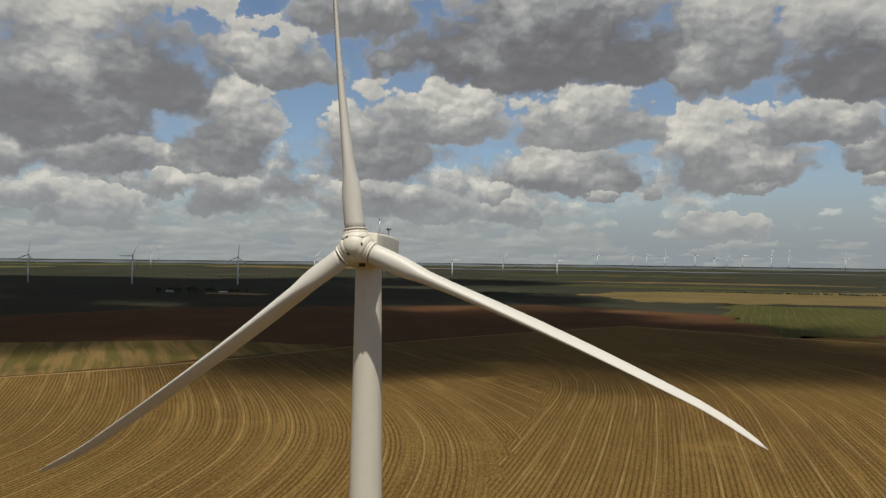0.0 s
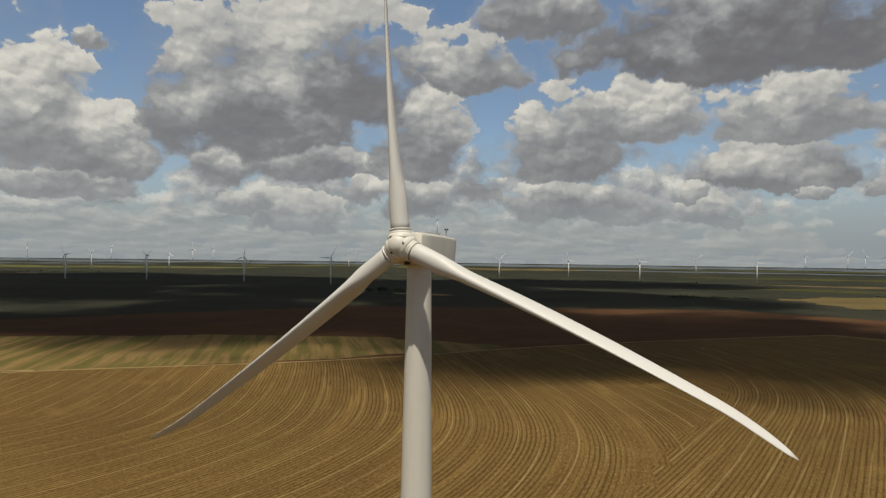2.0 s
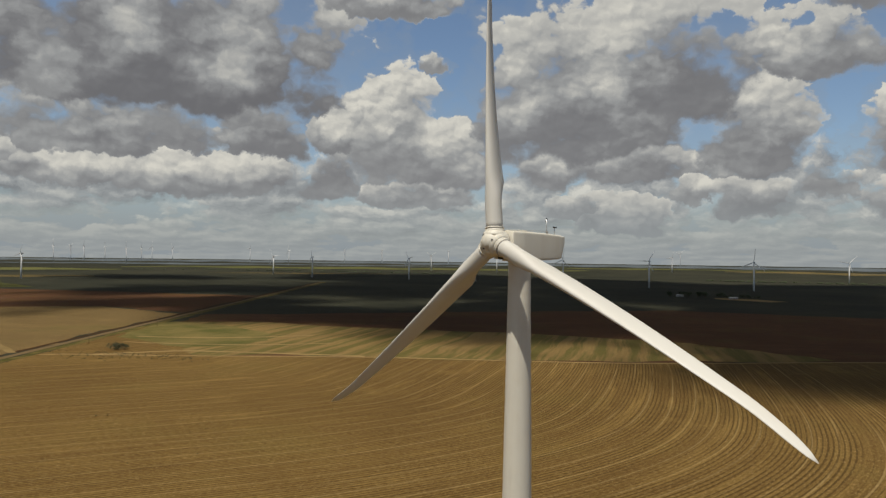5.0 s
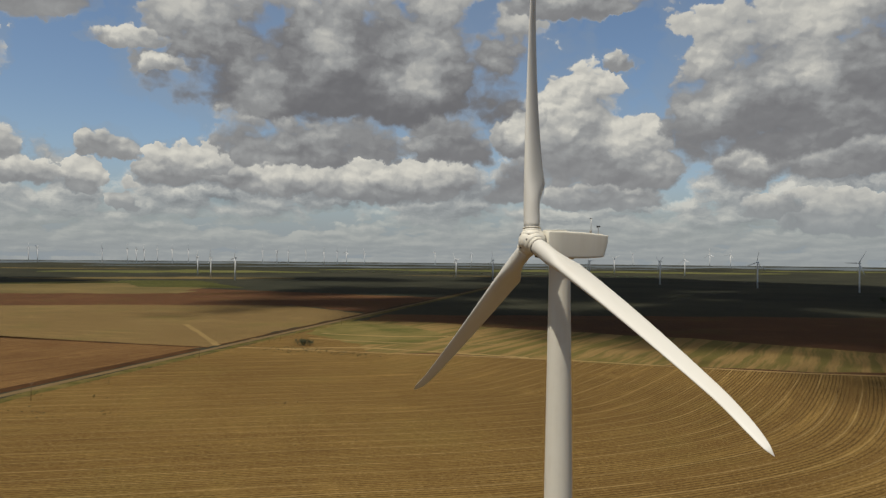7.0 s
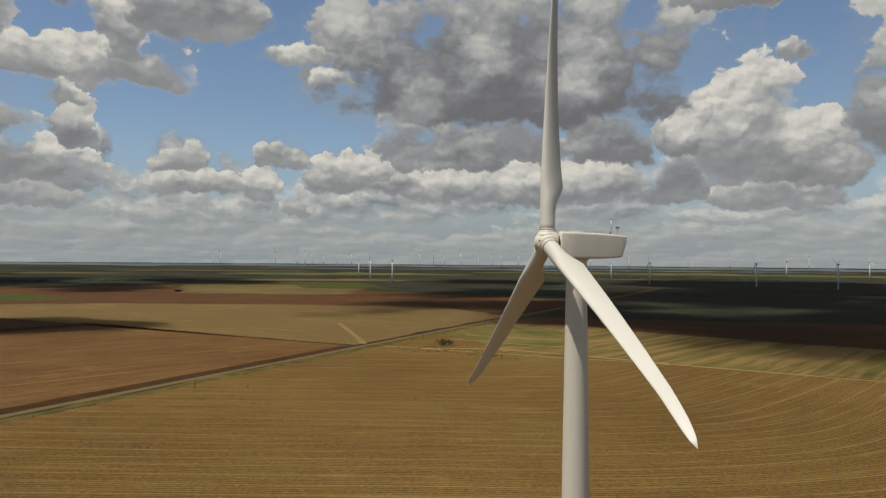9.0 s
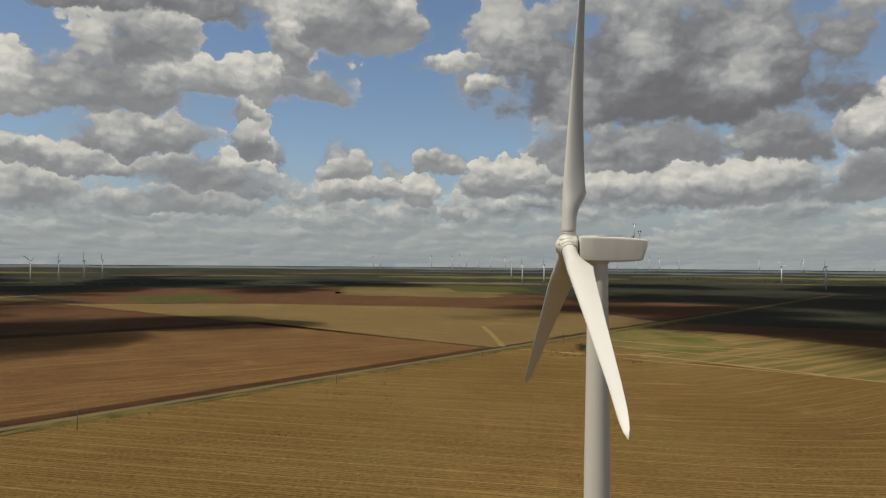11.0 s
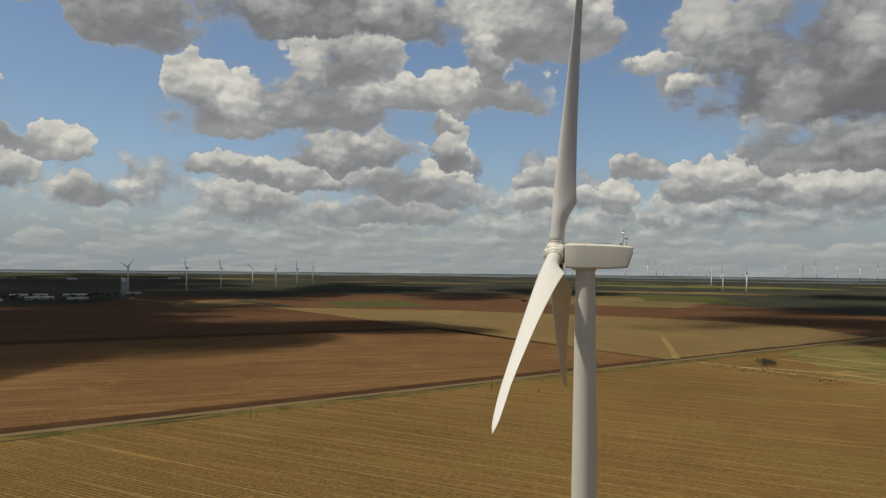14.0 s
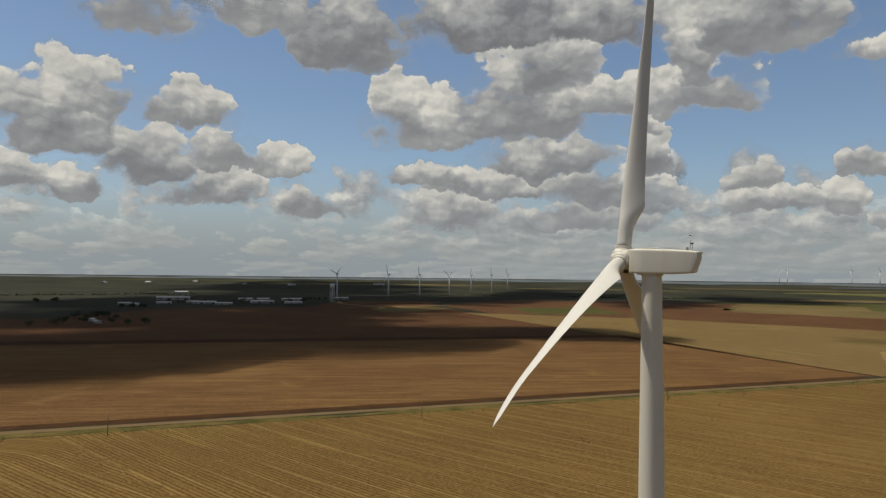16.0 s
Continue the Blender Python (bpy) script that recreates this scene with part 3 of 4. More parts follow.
field([(-1900, 620), (-2500, 760), (-2350, 980), (-1700, 820)], GREEN, "strip of green crop", 0.2, straight_rows((1, 0.3)), 0, 12)
field([(440, 650), (900, 700), (1150, 980), (700, 1250), (560, 1000)], GREEN, "green crop field in sunlight", 0.13, straight_rows((0.5, 0.85)), 0, 50)
field([(560, 1300), (1300, 1150), (1900, 1700), (900, 1900), (520, 1650)], STRAW, "straw-coloured stubble field", 0.12, straight_rows((0.9, 0.3)), 0, 60)
for a0, a1, r0, r1, mat, label in (
    (22, 58, 3850, 4150, LIME, "long pale green crop strip"), (58, 78, 3500, 3850, LIME, "long pale green crop strip"), (38, 52, 3300, 3380, STRAW, "narrow straw-coloured strip"),
    (60, 80, 2700, 3100, STRAW, "straw-coloured field"), (66, 84, 2250, 2500, GREEN, "green crop strip"), (-8, 12, 4050, 4300, STRAW, "pale stubble strip"),
    (-36, -12, 2250, 2500, GREEN, "green crop strip"), (-38, -16, 2750, 3000, STRAW, "pale stubble strip"), (-30, -10, 3500, 3700, GREEN, "green crop strip"),
    # the outermost blue-grey rings imitate haze towards the horizon by colour
    (8, 26, 4250, 4400, LIME, "pale green crop strip"), (-60, 60, 4480, 4820, FAR_HAZE, "far plain with bluish haze in its colour"), (20, 150, 4520, 4840, FAR_HAZE, "far plain with bluish haze in its colour"), (30, 75, 4240, 4400, FAR_HAZE, "far plain with bluish haze in its colour"), (-40, 10, 4120, 4260, FAR_HAZE, "far plain with bluish haze in its colour"), (84, 98, 3650, 3780, STRAW, "pale stubble strip"), (98, 118, 3950, 4080, STRAW, "pale stubble strip"),
    (70, 86, 3950, 4060, STRAW, "pale stubble strip"), (96, 126, 3300, 3360, GREEN, "green crop strip"), (108, 132, 4300, 4400, GREEN, "green crop strip"), (-34, -2, 4350, 4480, GREEN, "green crop strip"),
):
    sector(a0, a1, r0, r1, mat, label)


# ---- farm roads ----
def ribbon(name, points, width, mat, label, category, lift, wob=0.0, kind="structure"):
    """A strip along a smoothed line."""
    pl = spline(points, 14)
    verts, faces = [], []
    for i, p in enumerate(pl):
        d = pl[min(i + 1, len(pl) - 1)] - pl[max(i - 1, 0)]
        d = d / np.hypot(*d)
        for k, side in enumerate((-1, 1)):
            w = width / 2 * (1 + wob * noise.noise(Vector((p[0] * 0.03, p[1] * 0.03, 5.0 * k))))
            q = p + np.array((-d[1], d[0])) * side * w
            verts.append((q[0], q[1], lift + rise(q[0], q[1])))
    for i in range(len(pl) - 1):
        faces.append((2 * i + 1, 2 * i, 2 * i + 2, 2 * i + 3))
    me = mesh_of(name, verts, faces, mat, True)
    if me.polygons[0].normal.z < 0:
        me.flip_normals()
    return tagged(new(name, me), label, category, kind=kind)


ribbon("road", [along_road(s, 0) for s in range(-1500, 2000, 250)], 7.0, ROADBED, "straight unpaved gravel farm road", "road", 0.16, 0.1)
ribbon("ditch", [along_road(s, -12) for s in list(range(-1500, 0, 250)) + [-14]], 11.0, DITCH, "dark bare soil ditch along the gravel road", "ditch", 0.12, 0.12)
ribbon("ditch", [along_road(s, -9) for s in range(20, 1900, 250)], 5.0, DITCH, "dark bare soil ditch along the gravel road", "ditch", 0.13, 0.3)
ribbon("verge", [along_road(s, 9.5) for s in range(-1500, 1900, 250)], 10.0, VERGE, "ragged green grass verge beside the road", "verge", 0.14, 1.0)
ribbon("ditch", [off_cross(s, 0) for s in (8, 150, 300, 450, 700, 1000, 1300)], 6.0, DITCH, "dark bare soil ditch between two fields", "ditch", 0.15, 0.3)
ribbon("dirt_track", [(-531, 222), (-515, 238), (-441, 286), (-323, 371), (-150, 467), (9, 598), (150, 690), (324, 789)], 4.5, TRACK, "pale winding dirt track along the field edge", "track", 0.2, 0.5)
ribbon("dirt_track", [(-500, 246), (-470, 300), (-420, 330), (-330, 372)], 6.0, TRACK, "pale winding dirt track along the field edge", "track", 0.22, 0.5)
ribbon("dirt_track", [(-590, 345), (-540, 372), (-500, 410), (-470, 460)], 5.0, TRACK, "pale winding dirt track along the field edge", "track", 0.24, 0.5)
ribbon("dirt_track", [(-560, 310), (-500, 338), (-450, 372), (-410, 420)], 4.0, TRACK, "pale winding dirt track along the field edge", "track", 0.26, 0.5)
ribbon("dirt_track", [(-557, 215), (-650, 242), (-773, 276)], 6.0, FAINT, "faint pale track across a field", "track", 0.17, 0.5)
ribbon("dirt_track", [(324, 789), (519, 600), (900, 430), (1400, 300)], 7.0, TRACK, "pale winding dirt track along the field edge", "track", 0.2, 0.5)


# ---- clouds overhead ----
CLOUD, ct, cb = material("cloud_vapour", 1.0)
dens = ct.nodes.new("ShaderNodeAttribute")
dens.attribute_name = "thickness"
put(ct, cb.inputs["Base Color"], (0.9, 0.9, 0.9, 1))
lacy = noise_of(ct, world_at(ct), 0.012, 5, 0.6)
put(ct, cb.inputs["Alpha"], smooth(ct, calc(ct, "MULTIPLY_ADD", calc(ct, "SUBTRACT", lacy, 0.5), 0.7, dens.outputs["Fac"]), -0.05, 0.75, 0.0, 0.79))


def cloud(blobs, height, step=45.0, seed=0.0):
    """A flat-based cumulus over the ground; blobs: (x, y, rx, ry) of the shade it throws."""
    shift = Vector((SUN.x, SUN.y)) * (height / SUN.z)
    x0, x1 = min(b[0] - b[2] for b in blobs) - 120, max(b[0] + b[2] for b in blobs) + 120
    y0, y1 = min(b[1] - b[3] for b in blobs) - 120, max(b[1] + b[3] for b in blobs) + 120
    nx, ny = int((x1 - x0) / step) + 1, int((y1 - y0) / step) + 1
    thick = {}
    for j in range(ny):
        for i in range(nx):
            x, y = x0 + i * step, y0 + j * step
            d = max(1 - math.hypot((x - b[0]) / b[2], (y - b[1]) / b[3]) for b in blobs)
            d = d * min(b[3] for b in blobs) / 90.0
            thick[i, j] = d + 1.1 * noise.fractal(Vector((x * 0.004, y * 0.004, seed)), 0.8, 2.0, 4)
    verts, faces, den, index = [], [], [], {}

    def vert(i, j, top):
        key = (i, j, top)
        if key not in index:
            d = max(thick[i, j], 0.0)
            bulge = 260 * min(d, 6) ** 0.6 * (1 + 0.4 * noise.noise(Vector((i * 0.35, j * 0.35, seed)))) if top else -12 * min(d, 3)
            index[key] = len(verts)
            verts.append((x0 + i * step + shift.x, y0 + j * step + shift.y, height + bulge * 0.5))
            den.append(min(d, 2.0) * 0.62)
        return index[key]

    for j in range(ny - 1):
        for i in range(nx - 1):
            cells = ((i, j), (i + 1, j), (i + 1, j + 1), (i, j + 1))
            if max(thick[c] for c in cells) > 0.0:
                faces.append([vert(a, b, 1) for a, b in cells])
                faces.append([vert(a, b, 0) for a, b in reversed(cells)])
    me = mesh_of("cloud", verts, faces, CLOUD, True)
    a = me.attributes.new("thickness", "FLOAT", "POINT")
    a.data.foreach_set("value", den)
    return tagged(new("cloud", me), "grey-based white cumulus cloud high over the fields", "cloud", "clouds overhead", "structure")


cloud([(-150, 900, 420, 440), (110, 735, 360, 400), (-420, 870, 330, 370), (330, 625, 330, 260), (-200, 1500, 800, 520)], 1250, seed=1.0)
cloud([(-99, 560, 210, 130), (-10, 505, 170, 120)], 1250, seed=2.0)
cloud([(-760, 650, 300, 210), (-980, 720, 340, 350), (-560, 650, 260, 180), (-1050, 1400, 620, 560), (-1350, 1050, 480, 420)], 1300, seed=4.0)
cloud([(-790, -330, 270, 290), (-1050, -560, 420, 330), (-470, -640, 320, 290), (-640, -500, 320, 270), (-880, -120, 160, 200), (-1450, -650, 330, 260), (-950, -880, 420, 300)], 1300, seed=9.0)
cloud([(-1700, -1150, 700, 420), (-2100, -700, 500, 330), (-1620, -960, 460, 330)], 1500, seed=12.0)
cloud([(-1400, 2300, 1000, 650), (100, 2500, 700, 520), (-500, 2200, 600, 480)], 1600, seed=15.0)
cloud([(-2300, 1500, 500, 330), (-2200, 120, 420, 200)], 1600, seed=21.0)
cloud([(-2900, -250, 800, 420), (-2850, -1250, 750, 620), (-2750, 480, 600, 260), (-2050, -420, 420, 200), (-3300, -1500, 900, 700)], 1800, 60.0, seed=27.0)


# ---- the wind turbine ----
HUB_Z, HEADING, TILT, OVERHANG, RADIUS, PHASE = 80.0, -107.5, 4.3, 4.0, 40.0, -6.5


def blade_mesh(name, mat, sections=44, ring=28):
    """Blade along +Z, leading edge towards +X, flap along Y; feathered."""
    verts, faces = [], []
    for k in range(sections + 1):
        s = k / sections
        r = 1.35 + (RADIUS - 1.35) * s
        if r < 3.2:
            chord, fat = 1.95, 1.0
        elif r < 7.4:
            e = (r - 3.2) / 4.2
            e = e * e * (3 - 2 * e)
            chord, fat = 1.95 + 1.35 * e, 1.0 - 0.62 * e
        else:
            e = (r - 7.4) / (RADIUS - 7.4)
            chord, fat = 3.3 - 2.45 * e ** 0.80, 0.38 - 0.22 * min(1, e * 1.6)
        if s > 0.91:
            e = (s - 0.91) / 0.09
            tip = math.sqrt(max(0.004, 1 - e * e))
            chord *= tip
        round_share = 1.0 if r < 3.2 else max(0.0, 1 - (r - 3.2) / 4.2)
        twist = radians(26.0 * max(0.0, (r - 8.0) / 32.0) ** 0.75)
        bow = -0.45 * math.sin(math.pi * s) + 0.75 * max(0.0, (s - 0.82) / 0.18) ** 1.6
        lead = 0.975 if r < 3.2 else 0.975 + 0.1 * min(1, (r - 3.2) / 4)
        if r > 9:
            lead = 1.075 * (1 - 0.52 * (r - 9) / 31.0)
        if s > 0.91:
            lead *= 0.25 + 0.75 * tip
        for i in range(ring):
            a = 2 * math.pi * i / ring
            xc = 0.5 - 0.5 * math.cos(a)                     # 0 at the leading edge
            yt = 5 * fat * 0.5 * (1.4845 * math.sqrt(xc) - 0.63 * xc - 1.758 * xc ** 2 + 1.4215 * xc ** 3 - 0.518 * xc ** 4) * 0.4
            side = 1 if a < math.pi else -1
            px = lead - chord * xc
            py = side * yt * chord * (1.15 if side > 0 else 0.85)
            cx, cy = 0.975 * math.cos(a), 0.975 * math.sin(a)
            x, y = px * (1 - round_share) + cx * round_share, py * (1 - round_share) + cy * round_share
            verts.append((x * math.cos(twist) - y * math.sin(twist), x * math.sin(twist) + y * math.cos(twist) + bow, r))
    for k in range(sections):
        for i in range(ring):
            b = k * ring
            faces.append((b + i, b + (i + 1) % ring, b + ring + (i + 1) % ring, b + ring + i))
    faces.append(tuple(reversed(range(ring))))
    faces.append(tuple(range(sections * ring, (sections + 1) * ring)))
    return mesh_of(name, verts, faces, mat, True)


def nacelle_bm():
    """Rounded housing along -X from the rotor; origin over the tower axis at hub height."""
    bm = bmesh.new()
    rings = []
    # station: x, half width, bottom, top
    for x, w, lo, hi in ((2.62, 1.60, -1.80, 1.20), (2.54, 1.67, -1.90, 1.27), (0.6, 1.72, -2.00, 1.28), (-3.0, 1.70, -1.98, 1.16), (-5.2, 1.62, -1.84, 1.02), (-5.55, 1.58, -1.70, 0.98), (-6.15, 1.46, 0.05, 0.86)):
        pts = []
        n = 48
        for i in range(n):
            a = 2 * math.pi * i / n
            c, s = math.cos(a), math.sin(a)
            p = 0.11
            yy = w * math.copysign(abs(c) ** p, c)
            zz = (hi + lo) / 2 + (hi - lo) / 2 * math.copysign(abs(s) ** p, s)
            zz += 0.10 * max(0.0, s) * (1 - (yy / w) ** 2)
            pts.append(bm.verts.new((x, yy, zz)))
        rings.append(pts)
    for r0, r1 in zip(rings, rings[1:]):
        for i in range(len(r0)):
            bm.faces.new((r0[i], r0[(i + 1) % len(r0)], r1[(i + 1) % len(r1)], r1[i]))
    bm.faces.new(rings[0])
    bm.faces.new(list(reversed(rings[-1])))
    return bm


def smooth_by_angle(ob, degrees):
    me = ob.data
    me.shade_smooth()
    bm = bmesh.new()
    bm.from_mesh(me)
    for e in bm.edges:
        if len(e.link_faces) == 2 and e.calc_face_angle() > radians(degrees):
            e.smooth = False
    bm.to_mesh(me)
    bm.free()


def main_turbine():
    base = thing("wind_turbine", pose(0, 0, 0), "tall white three-bladed wind turbine with feathered blades on a stubble field", "wind turbine")
    profile = [(2.25, 0.0), (2.21, 2.0), (1.95, 28.0), (1.64, 54.0), (1.29, 77.6), (1.29, 78.0)]
    tower = child("tower", mesh_of("tower", *lathe(profile, 72), WHITE, True), base)
    smooth_by_angle(tower, 30)
    v, f = lathe([(1.3, 77.75), (1.42, 77.8), (1.42, 78.1), (1.3, 78.2)], 64)
    child("yaw_ring", mesh_of("yaw_ring", v, f, WHITE), tower)
    part("door", box_bm(0.12, 0.95, 2.1, (2.3, 0, 2.6), 0.05), SEAL, tower)
    v, f = lathe([(3.6, -0.2), (3.6, 0.25), (2.6, 0.4)], 48)
    child("foundation", mesh_of("foundation", v, f, ROADBED), base, "round concrete foundation ring")
    head = pose(0, 0, HUB_Z, 0, 0, HEADING)
    body = part("nacelle", nacelle_bm(), WHITE, base, "white rounded nacelle housing with weathered panels", head @ pose(0, 0, 0, 0, 0, 0))
    smooth_by_angle(body, 42)
    part("roof_hatch", box_bm(2.1, 1.3, 0.10, (0.4, 0, 1.41), 0.04), WHITE, body)
    part("roof_vent", box_bm(0.8, 0.7, 0.16, (1.8, 0, 1.40), 0.05), WHITE, body)
    part("tail_lip", box_bm(0.50, 2.6, 0.12, (-6.12, 0, 0.84), 0.04), WHITE, body)
    part("underside_cover", box_bm(3.0, 2.4, 0.16, (0.2, 0, -2.03), 0.06), WHITE, body)
    for y in (-1.25, 1.25):
        for x in (1.4, -1.0, -3.4):
            part("rail_post", rod_bm((x, y * 0.9, 1.0), (x, y * 0.9, 1.50), 0.022), STEEL, body)
        part("roof_rail", rod_bm((1.4, y * 0.9, 1.50), (-3.4, y * 0.9, 1.44), 0.022), STEEL, body)
    part("weather_mast", rod_bm((-4.9, -0.35, 0.95), (-4.9, -0.35, 3.05), 0.055), STEEL, body)
    part("wind_vane", box_bm(0.30, 0.04, 0.14, (-4.9, -0.35, 3.05), 0.01), DARK, body)
    part("cross_arm", rod_bm((-4.9, -0.55, 2.75), (-4.9, -0.15, 2.75), 0.03), STEEL, body)
    part("anemometer_mast", rod_bm((-5.35, 0.55, 0.9), (-5.35, 0.55, 2.0), 0.055), STEEL, body)
    for a in range(3):
        bm = bmesh.new()
        bmesh.ops.create_uvsphere(bm, u_segments=10, v_segments=6, radius=0.11, matrix=Matrix.Translation((-5.35 + 0.16 * math.cos(a * 2.1), 0.55 + 0.16 * math.sin(a * 2.1), 2.02)))
        part("anemometer_cup", bm, DARK, body)
    v, f = lathe([(0.16, 1.0), (0.16, 1.45), (0.12, 1.55), (0.05, 1.6)], 16)
    child("beacon", mesh_of("beacon", v, f, SEAL, True), body, "", pose(-4.6, 0, 0))

    rotor = head @ pose(OVERHANG, 0, 0, 0, -TILT, 0)        # +X is the nose
    nose = [(0.02, 1.62), (0.42, 1.58), (0.72, 1.44), (1.02, 1.16), (1.30, 0.78), (1.50, 0.30), (1.58, -0.25), (1.56, -0.75), (1.44, -1.05), (1.30, -1.12)]
    v, f = lathe(list(reversed(nose)), 64, "X")
    hub = child("spinner", mesh_of("spinner", v, f, WHITE, True), base, "white domed spinner with small ports", rotor)
    v, f = lathe([(1.15, -1.45), (1.15, -1.05)], 48, "X")
    child("spinner_gap", mesh_of("spinner_gap", v, f, DARK), hub, "dark gap behind the spinner")
    for k in range(6):
        a = radians(60 * k + PHASE + 30)
        r = 0.86 if k % 2 else 1.16
        x = 1.30 if k % 2 else 0.95
        bm = rod_bm((x - 0.1, 0, 0), (x + 0.03, 0, 0), 0.16 if k % 2 else 0.07, 18)
        part("port", bm, DARK, hub, "", pose(0, r * math.sin(a), r * math.cos(a)))
    part("drain_port", rod_bm((-0.75, 0.35, -1.2), (-0.70, 0.42, -1.86), 0.32, 22), DARK, hub, "black round opening under the hub")
    for x, r in ((0.80, 1.295), (-0.1, 1.565)):
        v, f = lathe([(r, x - 0.02), (r + 0.012, x - 0.015), (r + 0.012, x + 0.015), (r, x + 0.02)], 64, "X")
        child("spinner_seam", mesh_of("spinner_seam", v, f, SEAL, True), hub, "thin grey joint line")
    socket_v, socket_f = lathe([(1.42, 0.55), (1.36, 0.85), (1.24, 1.12), (1.14, 1.2)], 48)
    socket = mesh_of("blade_socket", socket_v, socket_f, WHITE, True)
    for k in range(3):
        child("blade_socket", socket, hub, "", Matrix.Rotation(radians(-PHASE - 120 * k), 4, "X"))
    blade = blade_mesh("blade", BLADE)
    collar_v, collar_f = lathe([(1.02, 1.0), (1.12, 1.05), (1.12, 1.42), (1.06, 1.44), (1.06, 1.52), (1.12, 1.54), (1.12, 1.66), (1.0, 1.70)], 48)
    collar = mesh_of("root_collar", collar_v, collar_f, WHITE, True)
    band_v, band_f = lathe([(1.0, 1.66), (1.035, 1.67), (1.035, 1.74), (0.98, 1.76)], 48)
    band = mesh_of("root_seal", band_v, band_f, SEAL, True)
    for k in range(3):
        turn = rotor @ Matrix.Rotation(radians(-PHASE - 120 * k), 4, "X")
        ob = child("blade", blade, base, "long white feathered blade with a curved tip", turn @ Matrix.Rotation(radians(9.0), 4, "Z"))
        child("root_collar", collar, ob)
        child("root_seal", band, ob, "grey rubber seal ring")
    return base


main_turbine()


# ---- the wind farm ----
def far_blade():
    verts, faces = [], []
    for r, c, th in ((0.8, 0.8, 0.8), (4, 0.9, 0.8), (8, 1.55, 0.55), (20, 1.15, 0.35), (38, 0.45, 0.16)):
        for i in range(8):
            a = 2 * math.pi * i / 8
            verts.append((c * math.cos(a), th * math.sin(a), r))
    for k in range(4):
        for i in range(8):
            faces.append((8 * k + i, 8 * k + (i + 1) % 8, 8 * k + 8 + (i + 1) % 8, 8 * k + 8 + i))
    faces.append(tuple(range(32, 40)))
    return mesh_of("far_blade", verts, faces, FAR_WHITE, True)


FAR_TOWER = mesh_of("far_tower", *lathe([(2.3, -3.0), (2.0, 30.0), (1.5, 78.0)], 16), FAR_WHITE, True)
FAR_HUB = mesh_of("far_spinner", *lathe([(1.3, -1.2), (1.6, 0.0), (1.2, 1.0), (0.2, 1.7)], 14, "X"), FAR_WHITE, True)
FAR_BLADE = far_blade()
bm_far = box_bm(9.0, 3.3, 3.3, (-1.5, 0, 0), 0.5, 2)
FAR_NACELLE = bpy.data.meshes.new("far_nacelle")
bm_far.to_mesh(FAR_NACELLE)
bm_far.free()
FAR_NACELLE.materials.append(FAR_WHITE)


def far_turbine(x, y, heading, phase):
    base = thing("wind_turbine", pose(x, y, rise(x, y)), "distant white three-bladed wind turbine on the plain", "wind turbine", "wind farm turbines")
    child("tower", FAR_TOWER, base)
    head = pose(0, 0, 79.6, 0, 0, heading)
    child("nacelle", FAR_NACELLE, base, "", head)
    rotor = head @ pose(4.2, 0, 0, 0, -4, 0)
    child("spinner", FAR_HUB, base, "", rotor)
    for k in range(3):
        child("blade", FAR_BLADE, base, "", rotor @ Matrix.Rotation(radians(phase + 120 * k), 4, "X") @ Matrix.Rotation(radians(60), 4, "Z"))
    return base


FARM_NORTH = [
    (-650, 2088), (-358, 2100), (-965, 2167), (-1312, 2180), (-207, 3195), (105, 3377), (384, 3002), (748, 3738), (891, 3182), (1497, 4434), (1781, 4329), (2045, 4213),
    (1978, 3835), (2208, 4131), (2286, 4089), (2424, 4011), (2647, 3658), (1701, 4361), (1881, 4287), (2504, 3962),
]
FARM_NORTH_WEST = [
    (-2350, 2182), (-3226, 3137), (-1966, 2024), (-3092, 3502), (-2907, 3655), (-1571, 2127), (-2158, 3132), (-2555, 3907), (-1792, 3192), (-2160, 4137), (-2054, 4190), (-1075, 3806), (-1225, 4503),
    (-3990, 2400), (-3783, 2403), (-3884, 2568), (-3851, 2617), (-3784, 2712), (-3499, 3070), (-4046, 2305),
]
FARM_WEST = [
    (-2342, 1106), (-2648, 1155), (-3031, 1268), (-4433, 1442), (-4417, 1489), (-4403, 1530), (-4378, 1600), (-4348, 1678), (-4313, 1765), (-4123, 2166), (-4081, 2244), (-4570, 946),
    (-2453, -813), (-2259, -937), (-2673, -754), (-2786, -660), (-2914, -594), (-3050, -530), (-3411, -512), (-4544, 986), (-4463, 1308),
]
rng = random.Random(5)
for x, y in FARM_NORTH + FARM_NORTH_WEST + FARM_WEST:
    far_turbine(x, y, -105 + rng.uniform(-18, 18), rng.uniform(0, 120))


